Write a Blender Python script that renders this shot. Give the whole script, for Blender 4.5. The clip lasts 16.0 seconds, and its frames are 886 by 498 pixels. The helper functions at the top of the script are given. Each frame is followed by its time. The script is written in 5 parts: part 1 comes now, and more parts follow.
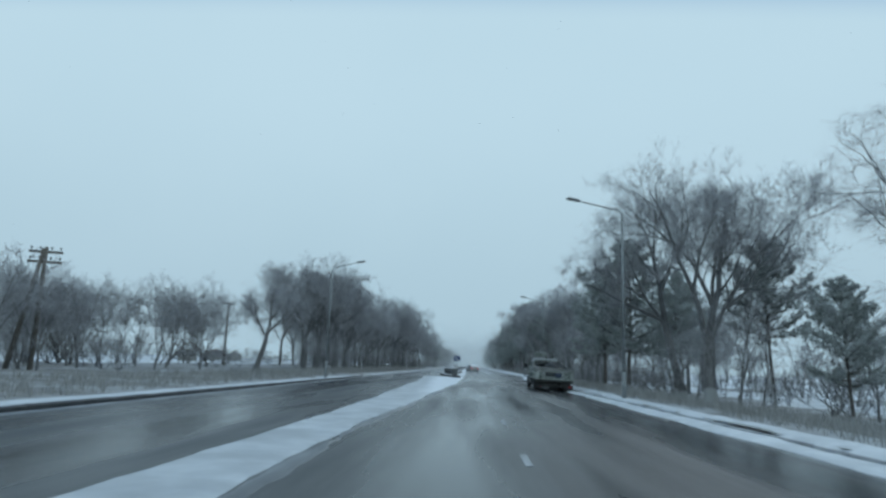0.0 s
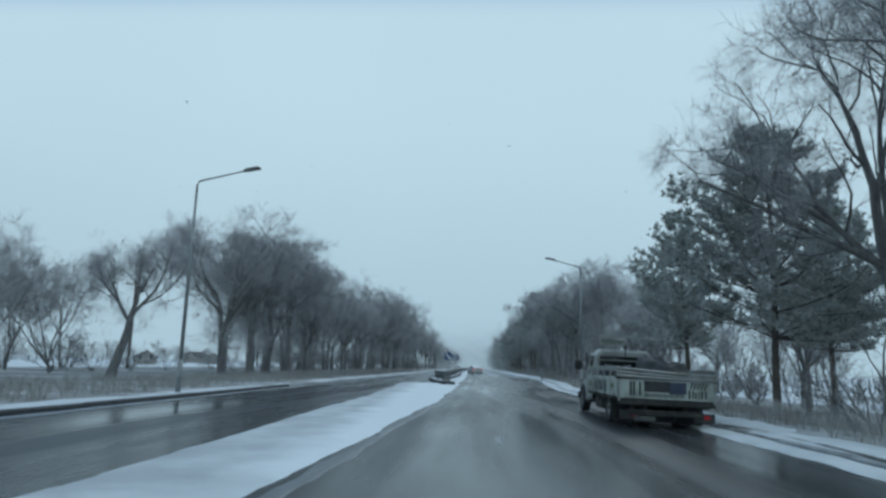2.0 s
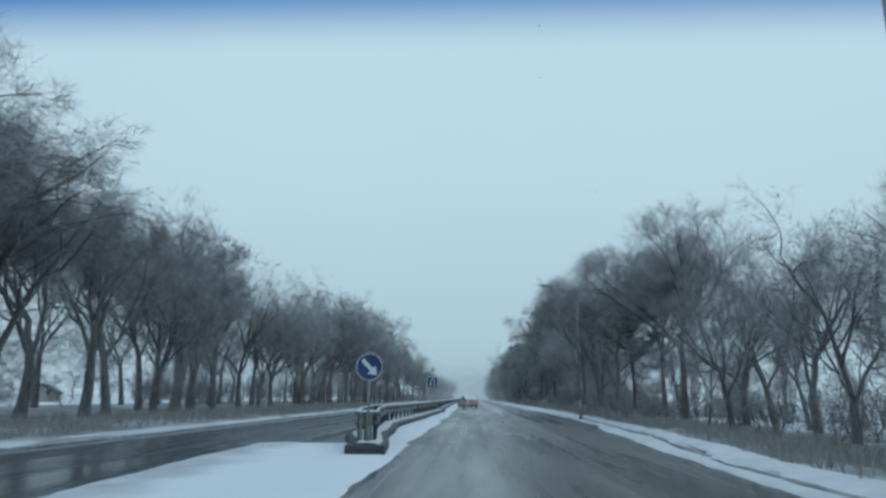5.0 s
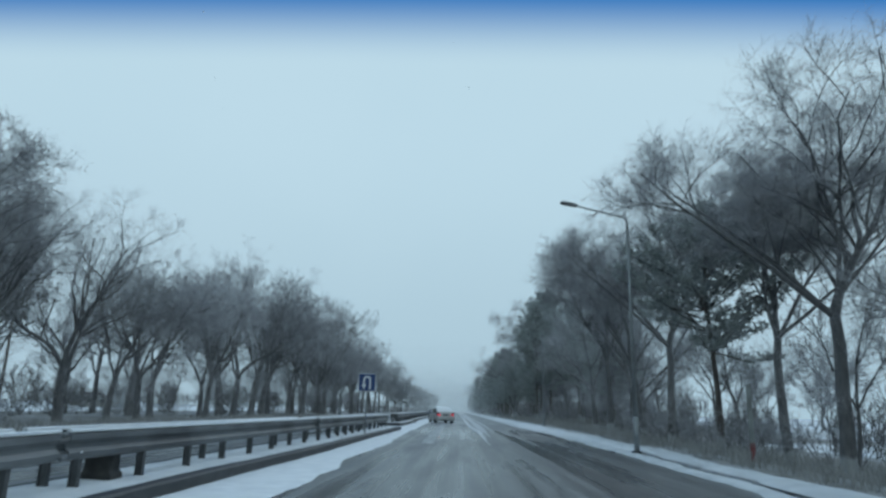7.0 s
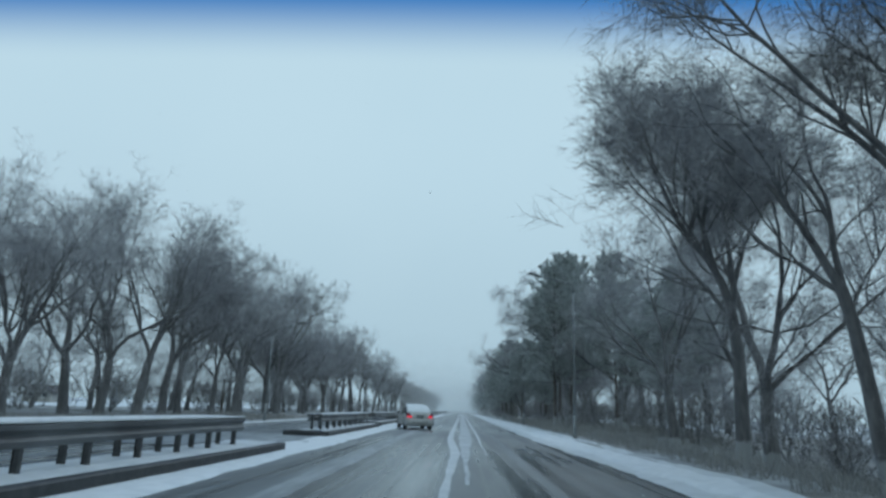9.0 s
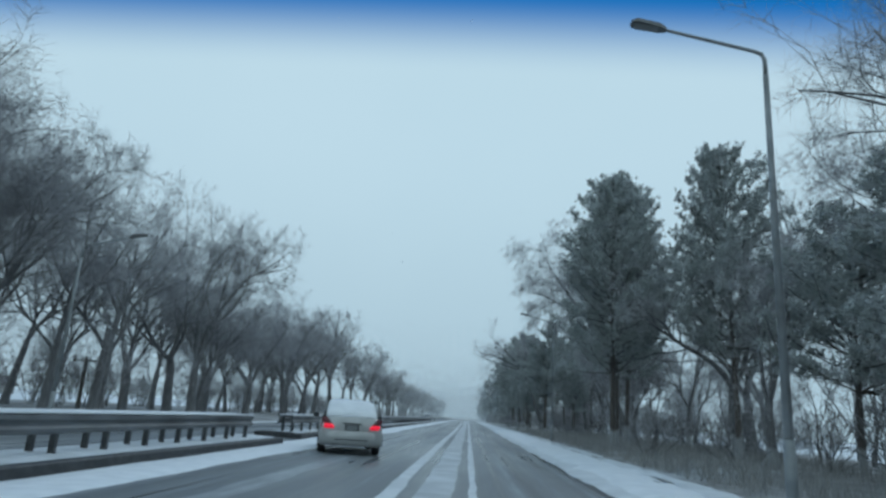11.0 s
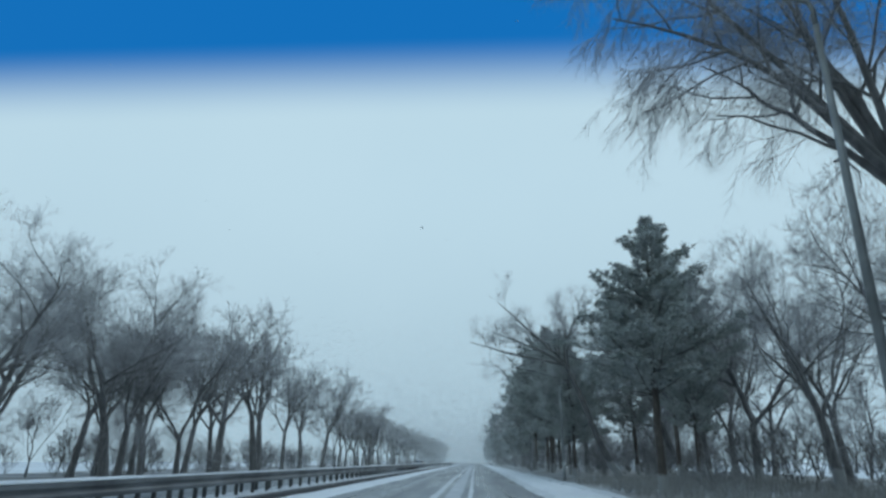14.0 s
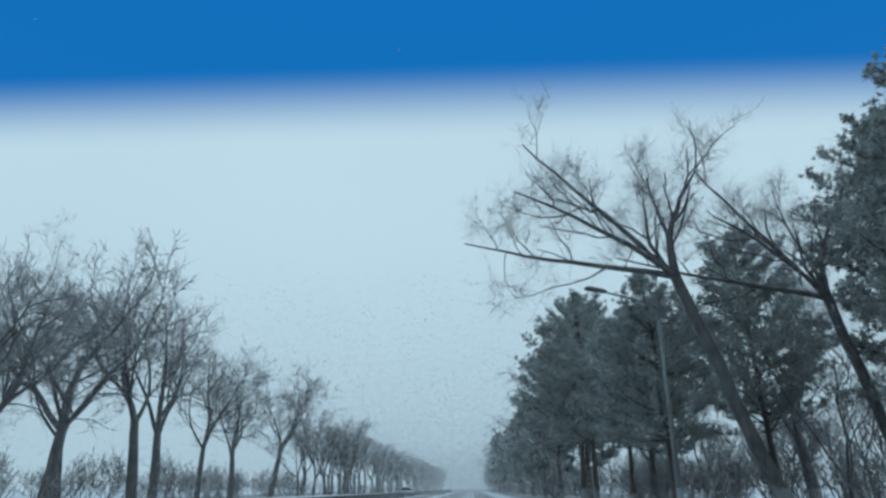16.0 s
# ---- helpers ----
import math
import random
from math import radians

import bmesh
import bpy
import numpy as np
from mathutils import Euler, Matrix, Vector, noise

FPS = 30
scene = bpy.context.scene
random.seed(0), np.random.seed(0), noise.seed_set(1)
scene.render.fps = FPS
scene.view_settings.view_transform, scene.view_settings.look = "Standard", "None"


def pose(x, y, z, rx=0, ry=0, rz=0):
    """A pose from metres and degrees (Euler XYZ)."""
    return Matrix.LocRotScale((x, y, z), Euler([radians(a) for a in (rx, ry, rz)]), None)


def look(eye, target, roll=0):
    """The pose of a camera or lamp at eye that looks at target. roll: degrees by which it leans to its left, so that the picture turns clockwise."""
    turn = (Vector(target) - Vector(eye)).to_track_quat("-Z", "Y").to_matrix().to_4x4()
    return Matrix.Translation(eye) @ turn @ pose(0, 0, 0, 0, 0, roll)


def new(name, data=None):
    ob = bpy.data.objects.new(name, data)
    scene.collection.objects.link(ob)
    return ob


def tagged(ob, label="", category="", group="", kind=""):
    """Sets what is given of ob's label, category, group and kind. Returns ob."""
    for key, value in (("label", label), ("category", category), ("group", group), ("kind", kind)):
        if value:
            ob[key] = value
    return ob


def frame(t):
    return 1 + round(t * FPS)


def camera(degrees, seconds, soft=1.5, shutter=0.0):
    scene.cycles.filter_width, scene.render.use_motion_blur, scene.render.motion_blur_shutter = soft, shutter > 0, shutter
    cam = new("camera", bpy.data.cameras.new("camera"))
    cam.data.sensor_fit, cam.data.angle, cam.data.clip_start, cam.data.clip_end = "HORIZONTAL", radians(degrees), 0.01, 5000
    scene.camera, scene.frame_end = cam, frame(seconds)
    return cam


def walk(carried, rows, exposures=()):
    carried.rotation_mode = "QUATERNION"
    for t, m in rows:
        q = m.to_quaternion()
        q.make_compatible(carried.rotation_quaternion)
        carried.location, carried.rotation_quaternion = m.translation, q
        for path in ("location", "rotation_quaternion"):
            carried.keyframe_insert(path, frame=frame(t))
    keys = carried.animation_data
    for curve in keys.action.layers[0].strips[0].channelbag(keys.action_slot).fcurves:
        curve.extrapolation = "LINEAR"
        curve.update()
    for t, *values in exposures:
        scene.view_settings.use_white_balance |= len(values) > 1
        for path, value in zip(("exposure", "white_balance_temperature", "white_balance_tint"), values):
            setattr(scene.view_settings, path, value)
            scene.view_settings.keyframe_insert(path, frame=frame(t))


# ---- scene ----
cam = camera(68.0, 16.0, soft=2.8)
PATH = [
    (0, (-2.330, 0.000, 1.2), (-2.425, 1.967, 1.547), 2.09),
    (0.5, (-2.248, 5.473, 1.2), (-2.341, 7.440, 1.549), 1.72),
    (1, (-2.108, 10.905, 1.2), (-2.206, 12.872, 1.547), 1.67),
    (1.5, (-2.025, 16.294, 1.2), (-2.126, 18.261, 1.547), 1.61),
    (2, (-1.968, 21.511, 1.2), (-2.073, 23.477, 1.551), 1.58),
    (2.5, (-1.948, 26.739, 1.2), (-2.058, 28.703, 1.563), 1.26),
    (3, (-1.919, 31.845, 1.2), (-2.031, 33.804, 1.583), 0.89),
    (3.5, (-1.837, 36.818, 1.2), (-1.950, 38.774, 1.603), 0.45),
    (4, (-1.743, 41.929, 1.2), (-1.850, 43.881, 1.619), 0.18),
    (4.2, (-1.695, 43.958, 1.2), (-1.798, 45.911, 1.622), 0.01),
    (6.3, (-0.920, 63.411, 1.2), (-0.982, 65.354, 1.670), 1.70),
    (6.5, (-0.829, 65.565, 1.2), (-0.886, 67.508, 1.668), 1.49),
    (7, (-0.590, 71.069, 1.2), (-0.640, 73.011, 1.676), 1.42),
    (7.5, (-0.248, 76.185, 1.2), (-0.298, 78.126, 1.682), 1.46),
    (8, (0.081, 81.807, 1.2), (0.026, 83.746, 1.686), 1.46),
    (8.5, (0.399, 86.906, 1.2), (0.334, 88.846, 1.684), 1.77),
    (9, (0.927, 92.398, 1.2), (0.857, 94.340, 1.677), 2.12),
    (9.2, (1.155, 94.578, 1.2), (1.084, 96.520, 1.676), 2.40),
    (11.3, (1.664, 118.223, 1.2), (1.559, 120.156, 1.702), 3.79),
    (11.5, (1.702, 120.579, 1.2), (1.590, 122.509, 1.710), 3.50),
    (12, (1.762, 126.646, 1.2), (1.635, 128.569, 1.737), 2.60),
    (12.5, (1.873, 132.251, 1.2), (1.746, 134.169, 1.754), 1.32),
    (13, (1.924, 138.485, 1.2), (1.806, 140.397, 1.774), 0.83),
    (13.5, (1.986, 144.125, 1.2), (1.881, 146.032, 1.792), 0.44),
    (14, (1.915, 150.001, 1.2), (1.829, 151.902, 1.815), -0.04),
    (14.5, (1.886, 155.358, 1.2), (1.804, 157.251, 1.838), -0.40),
    (15, (1.874, 161.230, 1.2), (1.794, 163.116, 1.860), -1.01),
    (15.5, (1.959, 166.597, 1.2), (1.876, 168.477, 1.876), -1.13),
    (16, (1.934, 172.514, 1.2), (1.854, 174.391, 1.885), -0.26),
]
walk(cam, [(t, look(eye, target, roll)) for t, eye, target, roll in PATH])

# ---- world and light ----
world = bpy.data.worlds.new("overcast_sky")
scene.world = world
world.use_nodes = True
wn, wl = world.node_tree.nodes, world.node_tree.links
wn.clear()


def wnode(kind, **values):
    n = wn.new(kind)
    for key, value in values.items():
        n.inputs[key].default_value = value
    return n


def wmath(op, a, b):
    n = wn.new("ShaderNodeMath")
    n.operation, n.use_clamp = op, False
    for slot, v in ((0, a), (1, b)):
        if isinstance(v, (int, float)):
            n.inputs[slot].default_value = v
        else:
            wl.new(v, n.inputs[slot])
    return n.outputs[0]


def wsmooth(v, lo, hi):
    n = wn.new("ShaderNodeMapRange")
    n.interpolation_type = "SMOOTHSTEP"
    wl.new(v, n.inputs["Value"])
    n.inputs["From Min"].default_value, n.inputs["From Max"].default_value = lo, hi
    return n.outputs["Result"]


def wmix(fac, a, b):
    n = wn.new("ShaderNodeMix")
    n.data_type = "RGBA"
    for slot, v in ((0, fac), (6, a), (7, b)):
        if isinstance(v, (int, float, tuple)):
            n.inputs[slot].default_value = v
        else:
            wl.new(v, n.inputs[slot])
    return n.outputs[2]


coords = wn.new("ShaderNodeTexCoord")
axes = wn.new("ShaderNodeSeparateXYZ")
wl.new(coords.outputs["Generated"], axes.inputs[0])
sky = wn.new("ShaderNodeTexSky")
sky.sky_type, sky.sun_disc = "NISHITA", False
sky.sun_elevation, sky.sun_rotation = radians(38), radians(200)
sky.air_density, sky.dust_density, sky.ozone_density = 1.6, 2.0, 6.0
cloud_noise = wnode("ShaderNodeTexNoise", Scale=2.2, Detail=4.0, Roughness=0.55)
wl.new(coords.outputs["Generated"], cloud_noise.inputs["Vector"])
# a snow-cloud deck, hazier and a little darker near the horizon
deck = wmix(wsmooth(axes.outputs[2], -0.02, 0.42), (0.398, 0.565, 0.668, 1), (0.497, 0.688, 0.797, 1))
deck = wmix(wmath("MULTIPLY", wsmooth(cloud_noise.outputs["Fac"], 0.35, 0.7), 0.10), deck, (0.62, 0.80, 0.90, 1))
# blue band added to the sky ahead for the windscreen's tint strip, closing overhead
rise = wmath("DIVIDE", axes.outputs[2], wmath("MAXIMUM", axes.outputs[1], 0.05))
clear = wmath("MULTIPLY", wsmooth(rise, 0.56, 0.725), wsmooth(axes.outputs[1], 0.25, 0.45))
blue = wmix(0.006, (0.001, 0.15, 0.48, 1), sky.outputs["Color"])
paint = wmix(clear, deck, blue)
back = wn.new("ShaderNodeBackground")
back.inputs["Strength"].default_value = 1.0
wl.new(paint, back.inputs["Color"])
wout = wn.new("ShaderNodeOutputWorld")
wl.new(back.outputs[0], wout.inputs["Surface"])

sun_lamp = bpy.data.lights.new("sun", "SUN")
sun_lamp.energy, sun_lamp.angle, sun_lamp.color = 0.5, radians(25), (0.86, 0.97, 1.0)
sun = new("sun", sun_lamp)
sun.rotation_euler = (radians(52), 0, radians(160))


# ---- materials ----
def material(name, c1, c2=None, rough=0.7, scale=6.0, bump=0.0, bump_scale=40.0, metal=0.0, stretch=(1, 1, 1),
             grime=None, grime_scale=0.8, grime_amount=0.5, vary=0.0, lo=0.35, hi=0.65):
    m = bpy.data.materials.new(name)
    m.use_nodes = True
    n, l = m.node_tree.nodes, m.node_tree.links
    b = n["Principled BSDF"]
    b.inputs["Roughness"].default_value, b.inputs["Metallic"].default_value = rough, metal
    tc = n.new("ShaderNodeTexCoord")
    mp = n.new("ShaderNodeMapping")
    mp.inputs["Scale"].default_value = stretch
    l.new(tc.outputs["Object"], mp.inputs["Vector"])

    def noise_of(s, detail=5.0):
        t = n.new("ShaderNodeTexNoise")
        t.inputs["Scale"].default_value, t.inputs["Detail"].default_value = s, detail
        l.new(mp.outputs[0], t.inputs["Vector"])
        return t.outputs["Fac"]

    def step(v, a, c):
        r = n.new("ShaderNodeMapRange")
        l.new(v, r.inputs["Value"])
        r.inputs["From Min"].default_value, r.inputs["From Max"].default_value = a, c
        return r.outputs["Result"]

    def mix(f, a, c):
        x = n.new("ShaderNodeMix")
        x.data_type = "RGBA"
        for slot, v in ((0, f), (6, a), (7, c)):
            if isinstance(v, (int, float, tuple)):
                x.inputs[slot].default_value = v
            else:
                l.new(v, x.inputs[slot])
        return x.outputs[2]

    colour = mix(step(noise_of(scale), lo, hi), (*c1, 1), (*(c2 or c1), 1))
    if grime:
        g = n.new("ShaderNodeMath")
        g.operation = "MULTIPLY"
        g.inputs[1].default_value = grime_amount
        l.new(step(noise_of(grime_scale, 8.0), 0.45, 0.62), g.inputs[0])
        colour = mix(g.outputs[0], colour, (*grime, 1))
    if vary:
        oi = n.new("ShaderNodeObjectInfo")
        hs = n.new("ShaderNodeHueSaturation")
        l.new(colour, hs.inputs["Color"])
        r = step(oi.outputs["Random"], 0, 1)
        r.node.inputs["To Min"].default_value, r.node.inputs["To Max"].default_value = 1 - vary, 1 + vary
        l.new(r, hs.inputs["Value"])
        colour = hs.outputs[0]
    l.new(colour, b.inputs["Base Color"])
    if bump:
        bp = n.new("ShaderNodeBump")
        bp.inputs["Strength"].default_value, bp.inputs["Distance"].default_value = bump, 0.02
        l.new(noise_of(bump_scale, 4.0), bp.inputs["Height"])
        l.new(bp.outputs[0], b.inputs["Normal"])
    return m


def glow(name, colour, strength):
    m = bpy.data.materials.new(name)
    m.use_nodes = True
    b = m.node_tree.nodes["Principled BSDF"]
    b.inputs["Base Color"].default_value = (*colour, 1)
    b.inputs["Emission Color"].default_value = (*colour, 1)
    b.inputs["Emission Strength"].default_value = strength
    b.inputs["Roughness"].default_value = 0.25
    return m


def glass(name, tint, rough=0.05):
    m = bpy.data.materials.new(name)
    m.use_nodes = True
    b = m.node_tree.nodes["Principled BSDF"]
    b.inputs["Base Color"].default_value = (*tint, 1)
    b.inputs["Roughness"].default_value = rough
    b.inputs["Transmission Weight"].default_value = 0.75
    b.inputs["IOR"].default_value = 1.45
    return m


def road_material():
    """Wet asphalt: wheel tracks washed dark, grey slush smeared along the lanes, puddled patches."""
    m = bpy.data.materials.new("wet_asphalt")
    m.use_nodes = True
    n, l = m.node_tree.nodes, m.node_tree.links
    b = n["Principled BSDF"]
    tc = n.new("ShaderNodeTexCoord")

    def noise_at(sx, sy, detail=4.0, seed=0.0):
        mp = n.new("ShaderNodeMapping")
        mp.inputs["Scale"].default_value, mp.inputs["Location"].default_value = (sx, sy, 1), (seed, seed, 0)
        l.new(tc.outputs["Object"], mp.inputs["Vector"])
        t = n.new("ShaderNodeTexNoise")
        t.inputs["Scale"].default_value, t.inputs["Detail"].default_value = 1.0, detail
        l.new(mp.outputs[0], t.inputs["Vector"])
        return t.outputs["Fac"]

    def step(v, a, c, lo=0.0, hi=1.0):
        r = n.new("ShaderNodeMapRange")
        l.new(v, r.inputs["Value"])
        for key, x in (("From Min", a), ("From Max", c), ("To Min", lo), ("To Max", hi)):
            r.inputs[key].default_value = x
        return r.outputs["Result"]

    def times(a, c):
        x = n.new("ShaderNodeMath")
        x.operation = "MULTIPLY"
        for slot, v in ((0, a), (1, c)):
            if isinstance(v, (int, float)):
                x.inputs[slot].default_value = v
            else:
                l.new(v, x.inputs[slot])
        return x.outputs[0]

    def mix(f, a, c):
        x = n.new("ShaderNodeMix")
        x.data_type = "RGBA"
        for slot, v in ((0, f), (6, a), (7, c)):
            if isinstance(v, (int, float, tuple)):
                x.inputs[slot].default_value = v
            else:
                l.new(v, x.inputs[slot])
        return x.outputs[2]

    grain = mix(step(noise_at(60, 60), 0.3, 0.7), (0.011, 0.013, 0.014, 1), (0.032, 0.035, 0.037, 1))
    patches = mix(times(step(noise_at(0.5, 0.12, 5, 3.0), 0.4, 0.7), 0.5), grain, (0.045, 0.048, 0.051, 1))
    axes_of = n.new("ShaderNodeSeparateXYZ")
    l.new(tc.outputs["Object"], axes_of.inputs[0])
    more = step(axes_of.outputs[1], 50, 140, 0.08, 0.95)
    streak = step(noise_at(3.0, 0.016, 3.5, 7.0), 0.37, 0.66)
    broken = step(noise_at(7.0, 0.5, 6, 11.0), 0.25, 0.7, 0.35, 1.0)
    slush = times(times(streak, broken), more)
    # the asphalt itself blends towards grey with y, apart from the slush streaks
    greyed_asphalt = mix(times(more, 0.32), patches, (0.25, 0.265, 0.275, 1))
    l.new(mix(slush, greyed_asphalt, (0.40, 0.425, 0.44, 1)), b.inputs["Base Color"])
    wet = step(noise_at(0.7, 0.06, 5, 5.0), 0.38, 0.66, 0.12, 0.40)
    rough = n.new("ShaderNodeMath")
    rough.operation = "ADD"
    l.new(wet, rough.inputs[0])
    l.new(times(slush, 0.6), rough.inputs[1])
    l.new(rough.outputs[0], b.inputs["Roughness"])
    b.inputs["Specular IOR Level"].default_value = 0.24
    bp = n.new("ShaderNodeBump")
    bp.inputs["Strength"].default_value, bp.inputs["Distance"].default_value = 0.22, 0.006
    l.new(noise_at(45, 30, 3), bp.inputs["Height"])
    l.new(bp.outputs[0], b.inputs["Normal"])
    return m


ROAD = road_material()
FLAKE = material("snowflake_white", (0.93, 0.94, 0.95), (0.90, 0.92, 0.94), 0.7, 3.0)
SNOW = material("packed_snow", (0.70, 0.715, 0.73), (0.60, 0.62, 0.635), 0.75, 1.5, 0.6, 9.0, grime=(0.42, 0.44, 0.45), grime_scale=1.1, grime_amount=0.35)
FRESH_SNOW = material("fresh_snow", (0.80, 0.815, 0.83), (0.70, 0.72, 0.74), 0.7, 3.0, 0.35, 14.0)
SLUSH = material("grey_slush", (0.36, 0.38, 0.395), (0.20, 0.215, 0.225), 0.45, 2.4, 0.5, 18.0, stretch=(2.0, 0.25, 1), grime=(0.12, 0.13, 0.14), grime_scale=1.6, grime_amount=0.6)
GROUND = material("frozen_grass_ground", (0.19, 0.182, 0.17), (0.32, 0.312, 0.30), 0.9, 1.2, 0.8, 12.0, grime=(0.60, 0.63, 0.66), grime_scale=0.25, grime_amount=0.45)
FIELD = material("snowy_field", (0.66, 0.69, 0.72), (0.76, 0.79, 0.82), 0.85, 0.05, 0.4, 4.0, grime=(0.40, 0.39, 0.37), grime_scale=0.09, grime_amount=0.5)
WET_SLUSH = material("wet_grey_slush", (0.20, 0.21, 0.22), (0.10, 0.108, 0.115), 0.4, 2.4, 0.5, 18.0, stretch=(2.0, 0.25, 1), grime=(0.06, 0.064, 0.068), grime_scale=1.6, grime_amount=0.6)
KERB = material("wet_concrete_kerb", (0.030, 0.032, 0.034), (0.058, 0.060, 0.062), 0.6, 5.0, 0.4, 50.0, grime=(0.03, 0.032, 0.034), grime_scale=2.0)
MEDIAN_SNOW = material("trodden_median_snow", (0.60, 0.62, 0.635), (0.47, 0.49, 0.505), 0.75, 1.3, 0.6, 9.0, grime=(0.33, 0.345, 0.355), grime_scale=0.8, grime_amount=0.5)


def drift_material():
    """Median snow: trodden and grey beside the far carriageway, fresh and white along its near edge."""
    m = MEDIAN_SNOW.copy()
    m.name = "median_drift"
    n, l = m.node_tree.nodes, m.node_tree.links
    b = n["Principled BSDF"]
    tc = n.new("ShaderNodeTexCoord")
    axes_of = n.new("ShaderNodeSeparateXYZ")
    l.new(tc.outputs["Object"], axes_of.inputs[0])
    rag = n.new("ShaderNodeTexNoise")
    rag.inputs["Scale"].default_value, rag.inputs["Detail"].default_value = 0.7, 8.0
    l.new(tc.outputs["Object"], rag.inputs["Vector"])

    def math_of(op, a, c):
        x = n.new("ShaderNodeMath")
        x.operation = op
        for slot, v in ((0, a), (1, c)):
            if isinstance(v, (int, float)):
                x.inputs[slot].default_value = v
            else:
                l.new(v, x.inputs[slot])
        return x.outputs[0]

    def soft(v, lo, hi):
        r = n.new("ShaderNodeMapRange")
        r.interpolation_type = "SMOOTHSTEP"
        l.new(v, r.inputs["Value"])
        r.inputs["From Min"].default_value, r.inputs["From Max"].default_value = lo, hi
        return r.outputs["Result"]

    # the edge of the fresh snow runs from x = -4.1 at y = 24 to x = -5.9 at y = 64
    edge = math_of("ADD", axes_of.outputs[0], math_of("MULTIPLY", axes_of.outputs[1], 0.045))
    edge = math_of("ADD", edge, math_of("MULTIPLY", math_of("SUBTRACT", rag.outputs["Fac"], 0.5), 1.6))
    fresh = math_of("MULTIPLY", soft(edge, -3.5, -2.5), soft(axes_of.outputs[1], 14.0, 34.0))
    mix = n.new("ShaderNodeMix")
    mix.data_type = "RGBA"
    l.new(fresh, mix.inputs[0])
    l.new(b.inputs["Base Color"].links[0].from_socket, mix.inputs[6])
    mix.inputs[7].default_value = (0.78, 0.80, 0.82, 1)
    l.new(mix.outputs[2], b.inputs["Base Color"])
    return m


MEDIAN_DRIFT = drift_material()
DUSTED_KERB = material("snow_dusted_kerb", (0.20, 0.205, 0.21), (0.42, 0.435, 0.445), 0.7, 3.0, 0.4, 40.0, grime=(0.09, 0.092, 0.095), grime_scale=1.5, grime_amount=0.6)
# bark, twig and needle colours are lightened for haze, besides frost and snow
BARK = material("dark_wet_bark", (0.118, 0.116, 0.118), (0.212, 0.207, 0.206), 0.85, 7.0, 0.8, 30.0, stretch=(1, 1, 0.25), grime=(0.18, 0.185, 0.19), grime_scale=2.2, grime_amount=0.5, vary=0.2)
TWIG = material("frosted_twigs", (0.275, 0.272, 0.282), (0.43, 0.427, 0.442), 0.85, 1.2, vary=0.18)
PINE_BARK = material("pine_bark", (0.075, 0.066, 0.06), (0.135, 0.115, 0.10), 0.9, 6.0, 0.8, 25.0, stretch=(1, 1, 0.3))
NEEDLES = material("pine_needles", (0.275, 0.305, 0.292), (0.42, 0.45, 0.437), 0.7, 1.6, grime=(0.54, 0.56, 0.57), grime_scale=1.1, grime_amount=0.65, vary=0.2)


def limed(bark):
    """The same bark with a worn coat of lime wash round the foot of the trunk."""
    m = bark.copy()
    m.name = "limed_" + bark.name
    n, l = m.node_tree.nodes, m.node_tree.links
    b = n["Principled BSDF"]
    tc = n.new("ShaderNodeTexCoord")
    axes_of = n.new("ShaderNodeSeparateXYZ")
    l.new(tc.outputs["Object"], axes_of.inputs[0])
    worn = n.new("ShaderNodeTexNoise")
    worn.inputs["Scale"].default_value, worn.inputs["Detail"].default_value = 5.0, 6.0
    l.new(tc.outputs["Object"], worn.inputs["Vector"])
    edge = n.new("ShaderNodeMath")
    edge.operation = "MULTIPLY_ADD"
    l.new(worn.outputs["Fac"], edge.inputs[0])
    edge.inputs[1].default_value = 0.5
    l.new(axes_of.outputs[2], edge.inputs[2])
    coat = n.new("ShaderNodeMapRange")
    l.new(edge.outputs[0], coat.inputs["Value"])
    for key, v in (("From Min", 1.35), ("From Max", 1.22), ("To Min", 0.0), ("To Max", 0.75)):
        coat.inputs[key].default_value = v
    mix = n.new("ShaderNodeMix")
    mix.data_type = "RGBA"
    l.new(coat.outputs[0], mix.inputs[0])
    l.new(b.inputs["Base Color"].links[0].from_socket, mix.inputs[6])
    mix.inputs[7].default_value = (0.42, 0.43, 0.43, 1)
    l.new(mix.outputs[2], b.inputs["Base Color"])
    return m


LIMED = {BARK: limed(BARK), PINE_BARK: limed(PINE_BARK)}
DRY_GRASS = material("frosted_dead_grass", (0.25, 0.245, 0.235), (0.38, 0.375, 0.365), 0.9, 3.0)
STEEL = material("galvanised_steel", (0.27, 0.29, 0.30), (0.36, 0.38, 0.39), 0.5, 4.0, 0.15, 60.0, metal=0.55, grime=(0.12, 0.12, 0.12), grime_scale=1.4, grime_amount=0.6)
RAIL_STEEL = material("dirty_galvanised_rail", (0.135, 0.145, 0.15), (0.19, 0.20, 0.205), 0.6, 2.0, 0.15, 40.0, metal=0.15, stretch=(1, 0.35, 1), grime=(0.05, 0.052, 0.055), grime_scale=1.5, grime_amount=0.7)
POST_STEEL = material("dark_post_steel", (0.07, 0.073, 0.075), (0.12, 0.123, 0.125), 0.65, 6.0, metal=0.2)
POLE_PAINT = material("grey_pole_paint", (0.24, 0.26, 0.27), (0.32, 0.335, 0.34), 0.55, 3.0, 0.1, 50.0, metal=0.3, grime=(0.15, 0.15, 0.14), grime_scale=1.2)
LAMP_GREY = material("lamp_head_grey", (0.12, 0.125, 0.13), (0.16, 0.165, 0.17), 0.5, 8.0)
